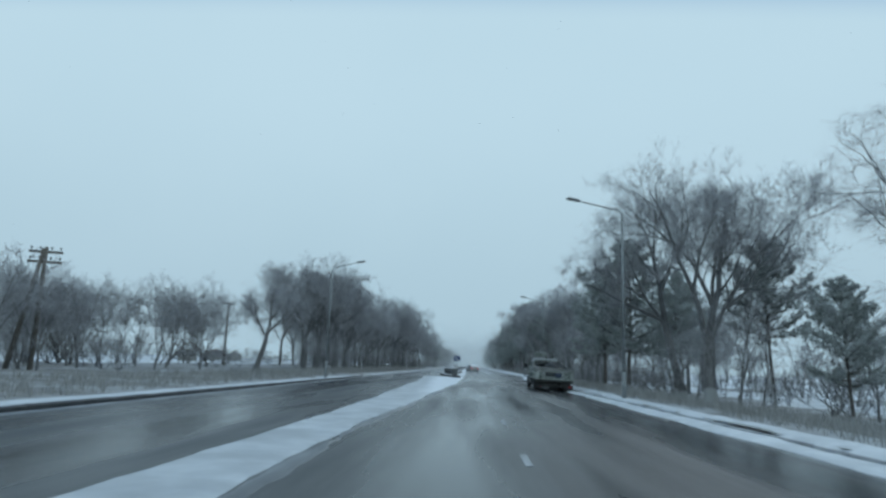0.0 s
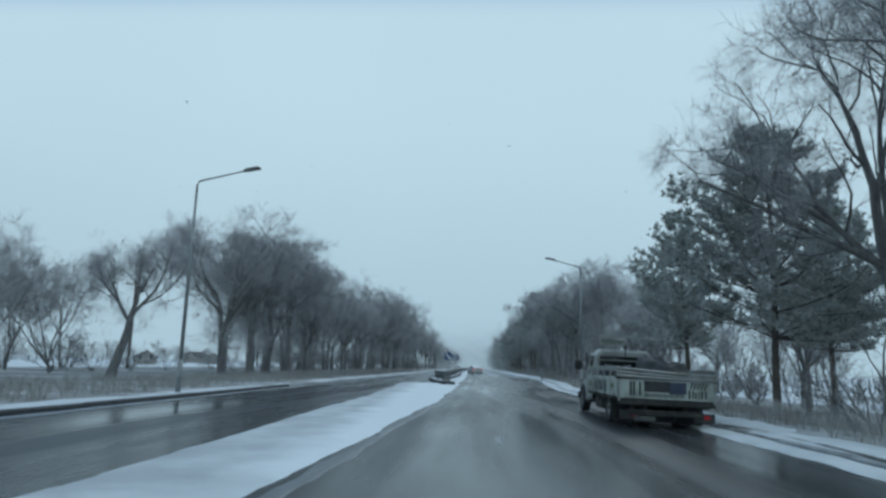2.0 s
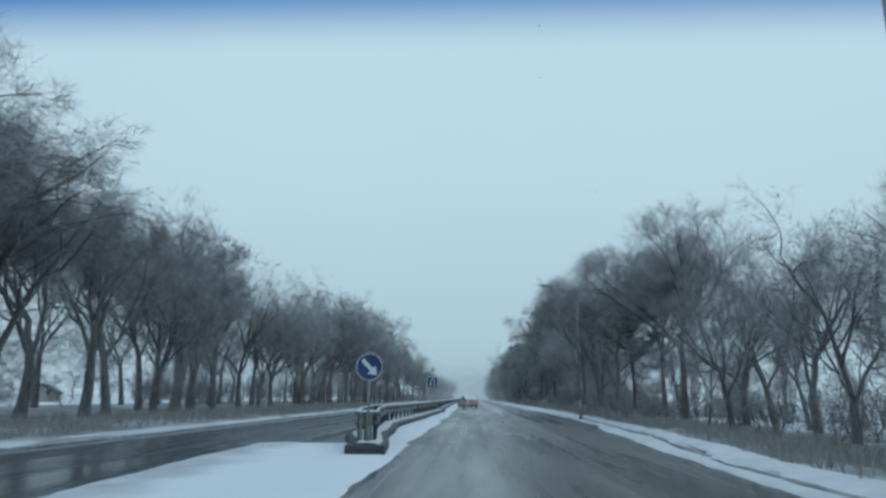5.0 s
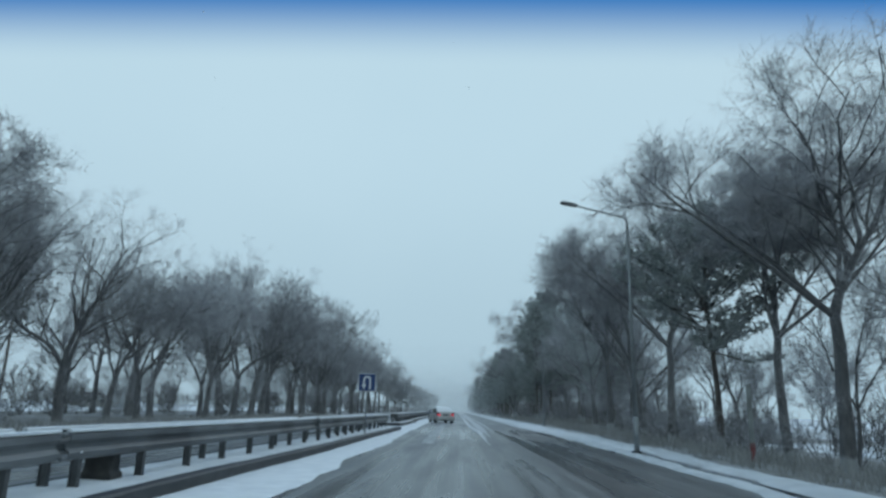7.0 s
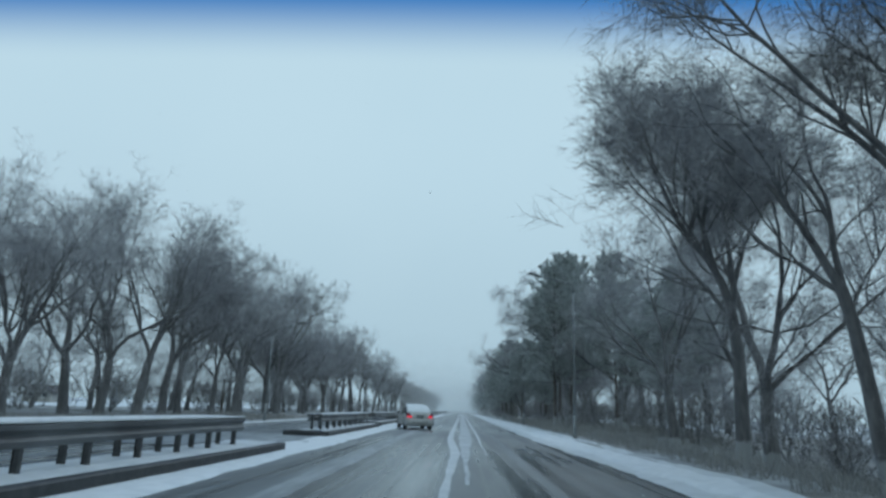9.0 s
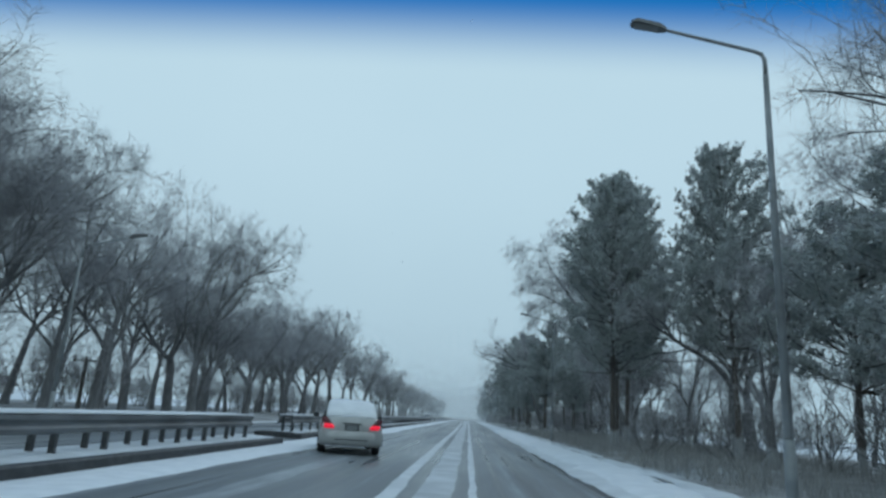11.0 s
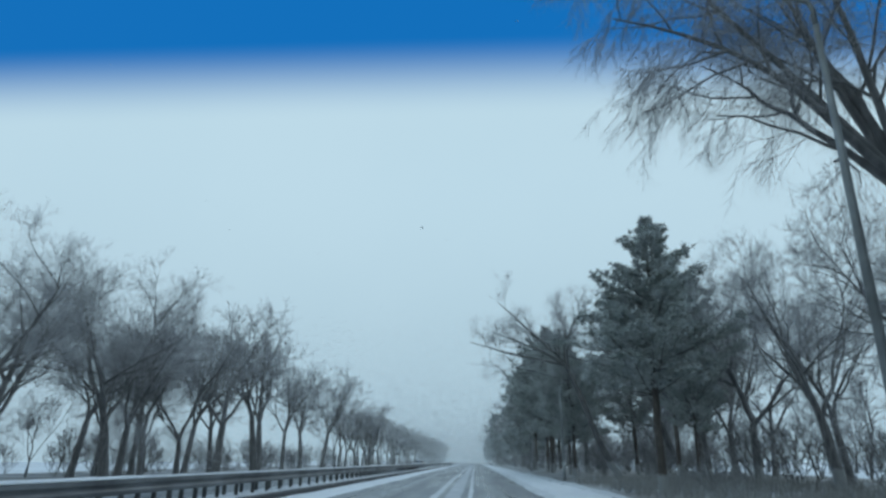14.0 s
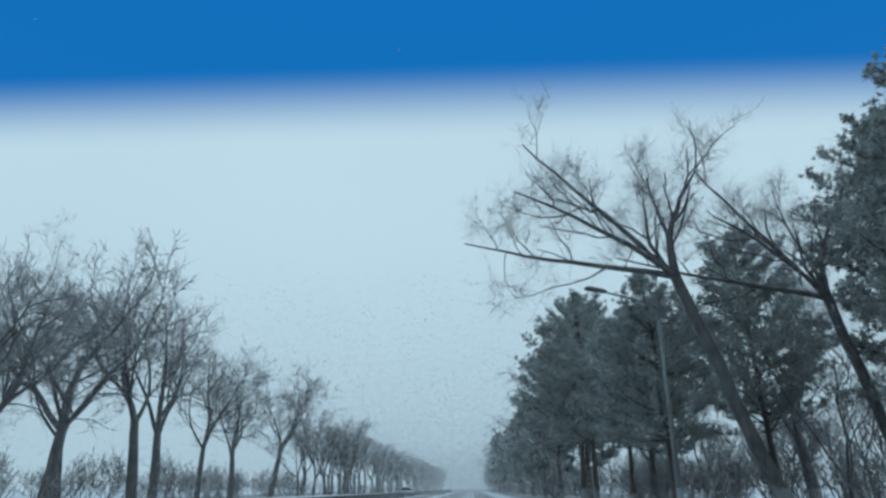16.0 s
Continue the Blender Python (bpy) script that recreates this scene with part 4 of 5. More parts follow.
MIDDLE_TREES = [
    ("a", 11.6, 77.5, 9.2, 310), ("c", 9.8, 81.0, 8.7, 100), ("d", 11.8, 84.5, 9.6, 0), ("b", 14.6, 88.0, 10.6, 40), ("vase", 10.9, 91.4, 13.6, 0),
    ("vase", 10.9, 94.9, 12.8, 140), ("vase", 9.8, 104.0, 14.0, 10), ("bent", 8.9, 105.3, 10.6, 180), ("vase", 8.3, 110.6, 12.8, 250), ("f", 10.6, 114.0, 13.6, 90),
    ("a", 9.4, 119.5, 11.0, 0), ("c", 14.0, 124.0, 11.6, 180),
]
LAST_TREES = [
    ("d", 15.5, 133.0, 12.0, 120), ("a", 12.0, 138.4, 9.6, 300), ("d", 13.2, 144.3, 13.8, 30), ("f", 16.8, 152.0, 15.2, 10), ("arch", 13.3, 164.0, 0, 0), ("e", 17.0, 163.0, 11.0, 40), ("f", 14.5, 168.0, 10.0, 120),
    ("b", 14.2, 174.0, 11.0, 60), ("c", 15.0, 182.5, 12.0, 180), ("bow", 10.7, 191.3, 0, 0), ("bow", 15.0, 193.0, 12.0, 8),
    ("b", 13.8, 185.6, 9.0, 100), ("f", 16.2, 188.5, 12.0, 30), ("a", 16.0, 202.0, 13.0, 0), ("d", 12.0, 212.0, 11.0, 90),
]
SLIM = {91.4: 1.2, 104.0: 1.1, 36.2: 1.0, 38.7: 0.75, 110.6: 1.15, 152.7: 0.6, 142.0: 0.72, 147.4: 0.78, 150.6: 0.5, 156.4: 0.7, 181.0: 0.75, 173.6: 1.2, 187.0: 0.85}
for m, x, y, h, turn in NEAR_PINES + FAR_PINES:
    tree(m, x, y, h, turn, "right roadside pines", SLIM.get(y, 1.0))
for m, x, y, h, turn in FIRST_TREES + MIDDLE_TREES + LAST_TREES:
    tree(m, x, y, h, turn, "right roadside trees", SLIM.get(y, 1.0))
for k in range(44):
    y = 22 + 4.6 * k + rng.uniform(-1.5, 1.5)
    tree(rng.choice(("sapling", "thin")), rng.uniform(13, 27), y, rng.uniform(4.5, 8.5), rng.uniform(0, 360), "thicket behind the right verge")
for k in range(12):
    y = 60 + 12 * k + rng.uniform(-3, 3)
    tree(rng.choice(("far", "far2")), rng.uniform(17, 24), y, rng.uniform(8, 12), rng.uniform(0, 360), "thicket behind the right verge")


for k in range(64):
    left = k % 2
    x, y = (rng.uniform(-31, -21.5), rng.uniform(18, 130)) if left else (rng.uniform(8.5, 15), rng.uniform(14, 215))
    ob = tree("bush", x, y, rng.uniform(1.2, 2.6), rng.uniform(0, 360), "bushes on the verge", rng.uniform(1.0, 1.5))
    ob.name = "bush"
    tagged(ob, "low tangle of bare grey brushwood", "bush")


def far_row(name, label, xs, y0, y1, gap, models, seed, low, high):
    """Distant woods joined into one object."""
    rg = random.Random(seed)
    data = {}
    for m in models:
        for me in MODELS[m]:
            v = np.empty(len(me.vertices) * 3)
            me.vertices.foreach_get("co", v)
            me.calc_loop_triangles()
            data.setdefault(m, []).append((v.reshape(-1, 3), np.array([t.vertices[:] for t in me.loop_triangles]), me.materials[0]))
    verts, faces, slots, mats = [], [], [], []
    base, y = 0, y0
    while y < y1:
        m = rg.choice(models)
        x, h, a = rg.uniform(*xs), rg.uniform(low, high), rg.uniform(0, math.tau)
        s = h / SIZE[m]
        ground = ground_z(x, y) - 0.05
        rot = np.array([[math.cos(a), -math.sin(a), 0], [math.sin(a), math.cos(a), 0], [0, 0, 1]]) * s
        for v, f, mt in data[m]:
            if mt not in mats:
                mats.append(mt)
            verts.append(v @ rot.T + (x, y, ground))
            faces.append(f + base)
            slots.append(np.full(len(f), mats.index(mt)))
            base += len(v)
        y += gap * rg.uniform(0.6, 1.4)
    me = bpy.data.meshes.new(name)
    f = np.concatenate(faces)
    v = np.concatenate(verts)
    me.vertices.add(len(v))
    me.vertices.foreach_set("co", v.ravel())
    me.loops.add(f.size)
    me.loops.foreach_set("vertex_index", f.ravel())
    me.polygons.add(len(f))
    me.polygons.foreach_set("loop_start", np.arange(0, f.size, f.shape[1]))
    for mt in mats:
        me.materials.append(mt)
    me.polygons.foreach_set("material_index", np.concatenate(slots))
    me.update()
    me.validate()
    return tagged(new(name, me), label, "trees", kind="stuff")


def snag(x, y, height):
    """A dead trunk, broken off above head height."""
    w = Wood()
    rg = random.Random(7)
    w.limb(bend_path(rg, Vector((0, 0, -0.2)), Vector((0.05, 0, 1)), height, 6, 0.03, 0.02), 0.30, 0.21, 9)
    top = len(w.v) - 9
    w.v += [(w.v[top + k][0] * 0.9, w.v[top + k][1] * 0.9, w.v[top + k][2] + 0.1 + 0.22 * (k % 3)) for k in range(9)]
    w.f += [(top + k, top + (k + 1) % 9, top + 9 + (k + 1) % 9, top + 9 + k) for k in range(9)] + [tuple(range(top + 9, top + 18))]
    ob = new("dead_trunk", mesh_of("dead_trunk", w.v, w.f, BARK))
    ob.matrix_basis = pose(x, y, verge_z(x, y))
    return tagged(ob, "bare dead trunk broken off above head height", "tree")


snag(-19.0, 151.0, 4.4)

far_row("far_trees", "hazy row of bare trees farther along the road", (-23, -17.5), 262, 640, 4.0, ("far3",), 71, 10, 13)
far_row("far_pines", "hazy row of pines farther along the road", (8.5, 14), 238, 600, 8.0, ("far_pine", "far_pine", "far3"), 72, 12, 16.5)
far_row("brushwood", "grey brushwood filling the edge of the field", (15, 27), 26, 290, 1.9, ("scrub",), 75, 1.6, 4.0)
far_row("brushwood", "grey brushwood filling the edge of the field", (-34, -24), 110, 290, 1.5, ("scrub",), 76, 2.2, 5.0)
far_row("brushwood", "grey brushwood filling the edge of the field", (-42, -30), 12, 74, 1.4, ("scrub",), 77, 2.2, 4.0)
far_row("brushwood", "grey brushwood under the far trees", (-23, -16.5), 196, 400, 4.2, ("scrub",), 78, 1.6, 2.8)
far_row("brushwood", "grey brushwood under the far pines", (8.5, 13), 196, 400, 3.0, ("scrub",), 79, 1.8, 3.2)
far_row("brushwood", "grey brushwood between the pine trunks", (12.5, 20), 138, 205, 1.9, ("scrub",), 80, 1.8, 3.6)
far_row("brushwood", "tall grey brushwood beyond the pines", (13, 24), 202, 300, 1.8, ("scrub",), 83, 3.6, 6.2)
far_row("brushwood", "grey brushwood behind the verge", (12.5, 19), 58, 136, 1.5, ("scrub",), 84, 1.8, 3.6)
far_row("distant_trees", "distant row of bare trees across the fields", (-150, -110), 120, 640, 11.0, ("tiny",), 73, 5, 9)
far_row("distant_wood", "distant bare wood behind the roadside trees", (40, 70), 30, 420, 8.0, ("tiny",), 74, 6, 9)


def grass(name, label, x0, x1, y0, y1, count, seed, low, high):
    rg = random.Random(seed)
    verts, faces = [], []
    for _ in range(count):
        y = rg.uniform(y0, y1)
        x = (kerb_line(y) + rg.uniform(x0, x1)) if x0 > 0 else rg.uniform(x0, x1)
        z = verge_z(x, y)
        for _ in range(5):
            a, h, w = rg.uniform(0, math.tau), rg.uniform(low, high), rg.uniform(0.006, 0.014)
            bx, by = x + rg.gauss(0, 0.06), y + rg.gauss(0, 0.06)
            ox, oy = rg.gauss(0, 0.3) * h, rg.gauss(0, 0.3) * h
            o = len(verts)
            c, s = math.cos(a) * w, math.sin(a) * w
            verts += [(bx - c, by - s, z - 0.03), (bx + c, by + s, z - 0.03), (bx + ox + c * 0.3, by + oy + s * 0.3, z + h), (bx + ox - c * 0.3, by + oy - s * 0.3, z + h)]
            faces.append((o, o + 1, o + 2, o + 3))
    return tagged(new(name, mesh_of(name, verts, faces, DRY_GRASS)), label, "grass", kind="stuff")


grass("dry_grass", "dead straw-coloured grass on the verge", 0.9, 9.5, 2, 190, 14000, 81, 0.14, 0.46)
grass("dry_grass", "dead straw-coloured grass on the verge", -19.0, -12.5, 10, 150, 6000, 82, 0.12, 0.4)


def falling_snow(name, label, lo, hi, count, size, seed, clear=None):
    """Flakes hanging in the air between two corners; clear keeps a lane of that half width free along the road."""
    rg = np.random.default_rng(seed)
    c = rg.uniform(lo, hi, (count, 3))
    if clear:
        c = c[(np.abs(c[:, 0] - 0.3) > clear) | (c[:, 2] > 3.5)]
    n = len(c)
    u = rg.normal(size=(n, 3))
    u /= np.linalg.norm(u, axis=1)[:, None]
    w = np.cross(u, rg.normal(size=(n, 3)))
    w /= np.linalg.norm(w, axis=1)[:, None]
    s = size * rg.uniform(0.5, 1.3, (n, 1))
    v = np.stack((c + u * s, c - u * s * 0.5 + w * s * 0.8, c - u * s * 0.5 - w * s * 0.8), axis=1).reshape(-1, 3)
    me = bpy.data.meshes.new(name)
    me.vertices.add(3 * n)
    me.vertices.foreach_set("co", v.ravel())
    me.loops.add(3 * n)
    me.loops.foreach_set("vertex_index", np.arange(3 * n))
    me.polygons.add(n)
    me.polygons.foreach_set("loop_start", np.arange(0, 3 * n, 3))
    me.materials.append(FLAKE)
    me.update()
    return tagged(new(name, me), label, "snowfall", kind="stuff")


falling_snow("falling_snow", "white flakes of thin snow falling over the road", (-14, 4, 0.1), (14, 215, 9), 1500, 0.016, 91, 2.6)
# the next two are oversized flakes packed far off to imitate haze
falling_snow("falling_snow", "flakes standing in for dense haze at the far end of the road", (-34, 292, 0.0), (24, 640, 16), 450000, 0.068, 92)
falling_snow("falling_snow", "flakes standing in for thin haze along the road", (-34, 214, 0.0), (24, 292, 16), 150000, 0.041, 93)


# ---- lamp posts, poles and signs ----
def street_lamp(x, y, top, reach, side):
    """A tapered post with a slanted arm; side is the way the arm points."""
    ob = thing("street_lamp", (x, y, verge_z(x, y) - 0.03), "grey steel street lamp with a slanted arm and flat head", "street lamp", "street lamps")
    bm = bmesh.new()
    tube(bm, [(0, 0, 0), (0, 0, 1.1)], 0.085, 10)
    tube(bm, [(0, 0, 1.05), (0, 0, top * 0.6), (0, 0, top - 0.45)], [0.07, 0.055, 0.045], 10)
    part("post", bm, POLE_PAINT, ob, smooth=True)
    bm = tube(bmesh.new(), [(0, 0, top - 0.5), (0, 0, top - 0.16), (side * 0.05, 0, top - 0.05), (side * 0.18, 0, top), (side * (reach - 0.5), 0, top + 0.36)], [0.04, 0.038, 0.034, 0.032, 0.028], 8)
    part("arm", bm, POLE_PAINT, ob, smooth=True)
    bm = bmesh.new()
    a, b, z = reach - 0.55, reach + 0.05, top + 0.36
    loft(bm, [[(side * u, -w, z + (u - a) * 0.2 - 0.03), (side * u, w, z + (u - a) * 0.2 - 0.03), (side * u, w * 0.8, z + (u - a) * 0.2 + h), (side * u, -w * 0.8, z + (u - a) * 0.2 + h)]
              for u, w, h in ((a, 0.05, 0.03), (a + 0.12, 0.10, 0.06), (b - 0.1, 0.13, 0.05), (b, 0.09, 0.01))])
    head = part("head", bm, LAMP_GREY, ob)
    bm = box(bmesh.new(), (-0.2, -0.08, -0.012), (0.2, 0.08, 0.0), 0.004, 1)
    lens = part("lens", bm, PLATE, head)
    lens.matrix_basis = pose(side * (a + 0.34), 0, z + 0.032, 0, -side * 11, 0)
    bm = box(bmesh.new(), (-0.14, -0.14, -0.02), (0.14, 0.14, 0.05), 0.015, 1)
    part("footing", bm, KERB, ob)
    return ob


street_lamp(3.9, 27.5, 7.85, 2.3, -1)
street_lamp(3.98, 59.3, 6.95, 1.98, -1)
street_lamp(5.1, 92.7, 7.7, 2.2, -1)
street_lamp(6.35, 125.0, 7.5, 2.2, -1)
street_lamp(6.95, 158.3, 7.6, 2.2, -1)
street_lamp(7.1, 190.4, 5.9, 1.9, -1)
street_lamp(8.3, 228.0, 7.4, 2.2, -1)
street_lamp(-11.8, 43.3, 7.3, 2.15, 1)
street_lamp(-11.8, 136.0, 6.0, 2.1, 1)


def power_pole(x, y, height, double=False, turn=0.0):
    ob = thing("power_pole", (x, y, 0.05), "weathered wooden double power pole with insulators" if double else "weathered wooden power pole with a crossarm", "power pole", "power poles", turn=turn)
    bm = tube(bmesh.new(), [(0, 0, -0.2), (0.02, 0, height * 0.5), (0, 0, height)], [0.13, 0.115, 0.09], 9)
    part("pole", bm, WOOD, ob, smooth=True)
    if double:
        bm = tube(bmesh.new(), [(-1.1, 0, -0.2), (-0.55, 0, height * 0.5), (-0.1, 0, height - 0.1)], [0.13, 0.11, 0.09], 9)
        part("brace_pole", bm, WOOD, ob, smooth=True)
    for k, z in enumerate((height - 0.25, height - 0.75)[: 2 if double else 1]):
        bm = box(bmesh.new(), (-0.75, -0.06, z - 0.06), (0.75, 0.06, z + 0.06), 0.01, 1)
        part("crossarm", bm, WOOD, ob)
        for px in (-0.65, -0.25, 0.25, 0.65):
            bm = tube(bmesh.new(), [(px, 0, z + 0.05), (px, 0, z + 0.14), (px, 0, z + 0.15), (px, 0, z + 0.24), (px, 0, z + 0.26)], [0.015, 0.015, 0.045, 0.05, 0.02], 8)
            part("insulator", bm, LAMP_GREY, ob)
    return ob


power_pole(-23.5, 31.2, 6.2, True, 20)
power_pole(-30.7, 75.3, 7.5, False, 30)
power_pole(-35, 121.0, 7.7, False, 30)
power_pole(-20.5, 152.2, 3.2)


def disc(bm, centre, radius, thick, sides=32):
    return tube(bm, [(centre[0], centre[1] - thick / 2, centre[2]), (centre[0], centre[1] + thick / 2, centre[2])], radius, sides)


def flat_shape(pts, y, thick):
    bm = bmesh.new()
    front = [bm.verts.new((x, y, z)) for x, z in pts]
    rear = [bm.verts.new((x, y + thick, z)) for x, z in pts]
    bm.faces.new(front)
    bm.faces.new(rear[::-1])
    for k in range(len(pts)):
        m = (k + 1) % len(pts)
        bm.faces.new((front[k], front[m], rear[m], rear[k]))
    return bm


def keep_right_sign(x, y, z):
    ob = thing("keep_right_sign", (x, y, 0.15), "round blue sign with a white slanting arrow on a post", "road sign")
    part("post", tube(bmesh.new(), [(0, 0.04, 0), (0, 0.04, z + 0.2)], 0.03, 8), POLE_PAINT, ob, smooth=True)
    part("plate", disc(bmesh.new(), (0, 0, z - 0.15), 0.30, 0.02), BLUE, ob)
    ring = bmesh.new()
    loft(ring, [[(r * math.cos(a), yy, z - 0.15 + r * math.sin(a)) for r, yy in ((0.29, -0.013), (0.305, -0.013), (0.305, 0.013), (0.29, 0.013))] for a in [math.tau * k / 32 for k in range(33)]], True, False)
    part("rim", ring, WHITE, ob)
    c = z - 0.15
    arrow = [(-0.22, 0.15), (-0.15, 0.22), (0.10, -0.03), (0.17, 0.04), (0.21, -0.21), (-0.04, -0.17), (0.03, -0.10)]
    part("arrow", flat_shape([(px * 0.88, c + pz * 0.88) for px, pz in arrow], -0.016, 0.004), WHITE, ob)
    return ob


def uturn_sign(x, y, z, size):
    ob = thing("turn_around_sign", (x, y, 0.15), "square blue sign with a white U-shaped turning arrow", "road sign")
    part("post", tube(bmesh.new(), [(0, 0.05, 0), (0, 0.05, z + 0.25)], 0.03, 8), POLE_PAINT, ob, smooth=True)
    h, c = size / 2, z - 0.15
    part("border", box(bmesh.new(), (-h, 0.0, c - h), (h, 0.016, c + h), 0.006, 1), WHITE, ob)
    part("plate", box(bmesh.new(), (-h + 0.025, -0.004, c - h + 0.025), (h - 0.025, 0.004, c + h - 0.025), 0.003, 1), BLUE, ob)
    u, w, r = size / 0.7, 0.035 * size / 0.7, 0.12 * size / 0.7
    outer = [(r + w, -0.27 * u), (r + w, 0.10 * u)] + [((r + w) * math.cos(a), 0.10 * u + (r + w) * math.sin(a)) for a in [math.pi * k / 14 for k in range(1, 14)]] + [(-r - w, 0.10 * u), (-r - w, -0.08 * u)]
    head = [(-r - 0.10 * u, -0.08 * u), (-r, -0.27 * u), (-r + 0.10 * u, -0.08 * u)]
    inner = [(-r + w, -0.08 * u), (-r + w, 0.10 * u)] + [((r - w) * math.cos(a), 0.10 * u + (r - w) * math.sin(a)) for a in [math.pi * k / 14 for k in range(13, 0, -1)]] + [(r - w, 0.10 * u), (r - w, -0.27 * u)]
    part("arrow", flat_shape([(px, c + pz) for px, pz in outer + head + inner], -0.009, 0.004), WHITE, ob)
    return ob


keep_right_sign(-3.82, 66.6, 1.87)
uturn_sign(-4.25, 98.3, 2.22, 0.72)


def marker_post(x, y):
    ob = thing("marker_post", (x, y, verge_z(x, y)), "white marker post with a red foot in the verge", "marker post")
    part("board", box(bmesh.new(), (-0.06, -0.02, 0.45), (0.06, 0.02, 1.9), 0.012), TRUCK_WHITE, ob)
    part("foot", box(bmesh.new(), (-0.06, -0.022, -0.1), (0.06, 0.022, 0.46), 0.012), RED, ob)
    part("stay", tube(bmesh.new(), [(0.0, 0.05, -0.1), (0.0, 0.05, 1.7)], 0.022, 8), POLE_PAINT, ob)
    return ob


marker_post(6.9, 88.5)


# ---- farm buildings across the field ----
def farmhouse(x, y, w, d, h, turn):
    ob = thing("farmhouse", (x, y, -0.06), "small grey farmhouse with a dark gabled roof far across the field", "house", turn=turn)
    part("wall", box(bmesh.new(), (-w / 2, -d / 2, 0), (w / 2, d / 2, h)), HOUSE_WALL, ob)
    bm = bmesh.new()
    loft(bm, [[(-w / 2 - 0.4, yy, h - 0.1), (0, yy, h + w * 0.32), (w / 2 + 0.4, yy, h - 0.1), (w / 2 + 0.4, yy, h - 0.25), (0, yy, h + w * 0.32 - 0.2), (-w / 2 - 0.4, yy, h - 0.25)] for yy in (-d / 2 - 0.4, d / 2 + 0.4)])
    part("roof", bm, ROOF, ob)
    bm = bmesh.new()
    loft(bm, [[(-w / 2, yy, h - 0.15), (w / 2, yy, h - 0.15), (0, yy, h + w * 0.32 - 0.25)] for yy in (-d / 2, d / 2)])
    part("gable", bm, HOUSE_WALL, ob)
    for px in (-w / 4, w / 4):
        win = part("window", box(bmesh.new(), (px - 0.45, -d / 2 - 0.05, 0.9), (px + 0.45, -d / 2 + 0.02, 2.0), 0.02, 1), WHITE, ob)
        part("pane", box(bmesh.new(), (px - 0.36, -d / 2 - 0.06, 0.99), (px + 0.36, -d / 2 - 0.045, 1.91)), CAR_GLASS, win)
    return ob


farmhouse(-70, 156, 4.2, 5.5, 1.5, 25)
farmhouse(-84, 226, 5, 6, 1.8, 20)
farmhouse(-102, 256, 6, 7, 2.0, -15)


# ---- the light truck ----
def wheel(parent, x, y, r, w, face):
    """Tyre with tread shoulders and a dished rim; face is the outer side."""
    bm = bmesh.new()
    prof = [(r * 0.60, -w / 2 * 0.8), (r * 0.90, -w / 2), (r * 0.98, -w / 2 * 0.8), (r, -w / 4), (r, w / 4), (r * 0.98, w / 2 * 0.8), (r * 0.90, w / 2), (r * 0.60, w / 2 * 0.8)]
    loft(bm, [[(x + px, y + q * math.cos(a), r + q * math.sin(a)) for q, px in prof] for a in [math.tau * k / 28 for k in range(29)]], True, False)
    ob = part("wheel", bm, RUBBER, parent, "worn black tyre", True)
    bm = bmesh.new()
    o = x + face * w * 0.36
    rings = [[(o + dx * face, y + q * math.cos(a), r + q * math.sin(a)) for a in [math.tau * k / 20 for k in range(20)]] for q, dx in ((r * 0.63, -w * 0.5), (r * 0.63, 0.0), (r * 0.55, 0.01), (r * 0.48, -0.05), (r * 0.2, -0.03), (r * 0.16, 0.02), (0.01, 0.03))]
    loft(bm, rings, True, True)
    part("rim", bm, RIM, ob, smooth=False)
    return ob


def letter_bars(parent, along, x, y0, y1, z0, z1, seed, thick=0.004):
    """Upright bars in place of lettering, on a board facing x (along='y') or y (along='x')."""
    rg = random.Random(seed)
    u = y0
    while u < y1:
        w = rg.uniform(0.035, 0.06) * (z1 - z0) / 0.22
        top = z1 - rg.choice((0, 0, 0.25, 0.1)) * (z1 - z0)
        bm = box(bmesh.new(), (x - thick, u, z0) if along == "y" else (u, x - thick, z0), (x, u + w, top) if along == "y" else (u + w, x, top))
        part("letter_bar", bm, LETTER, parent)
        u += w * rg.uniform(1.5, 2.1)


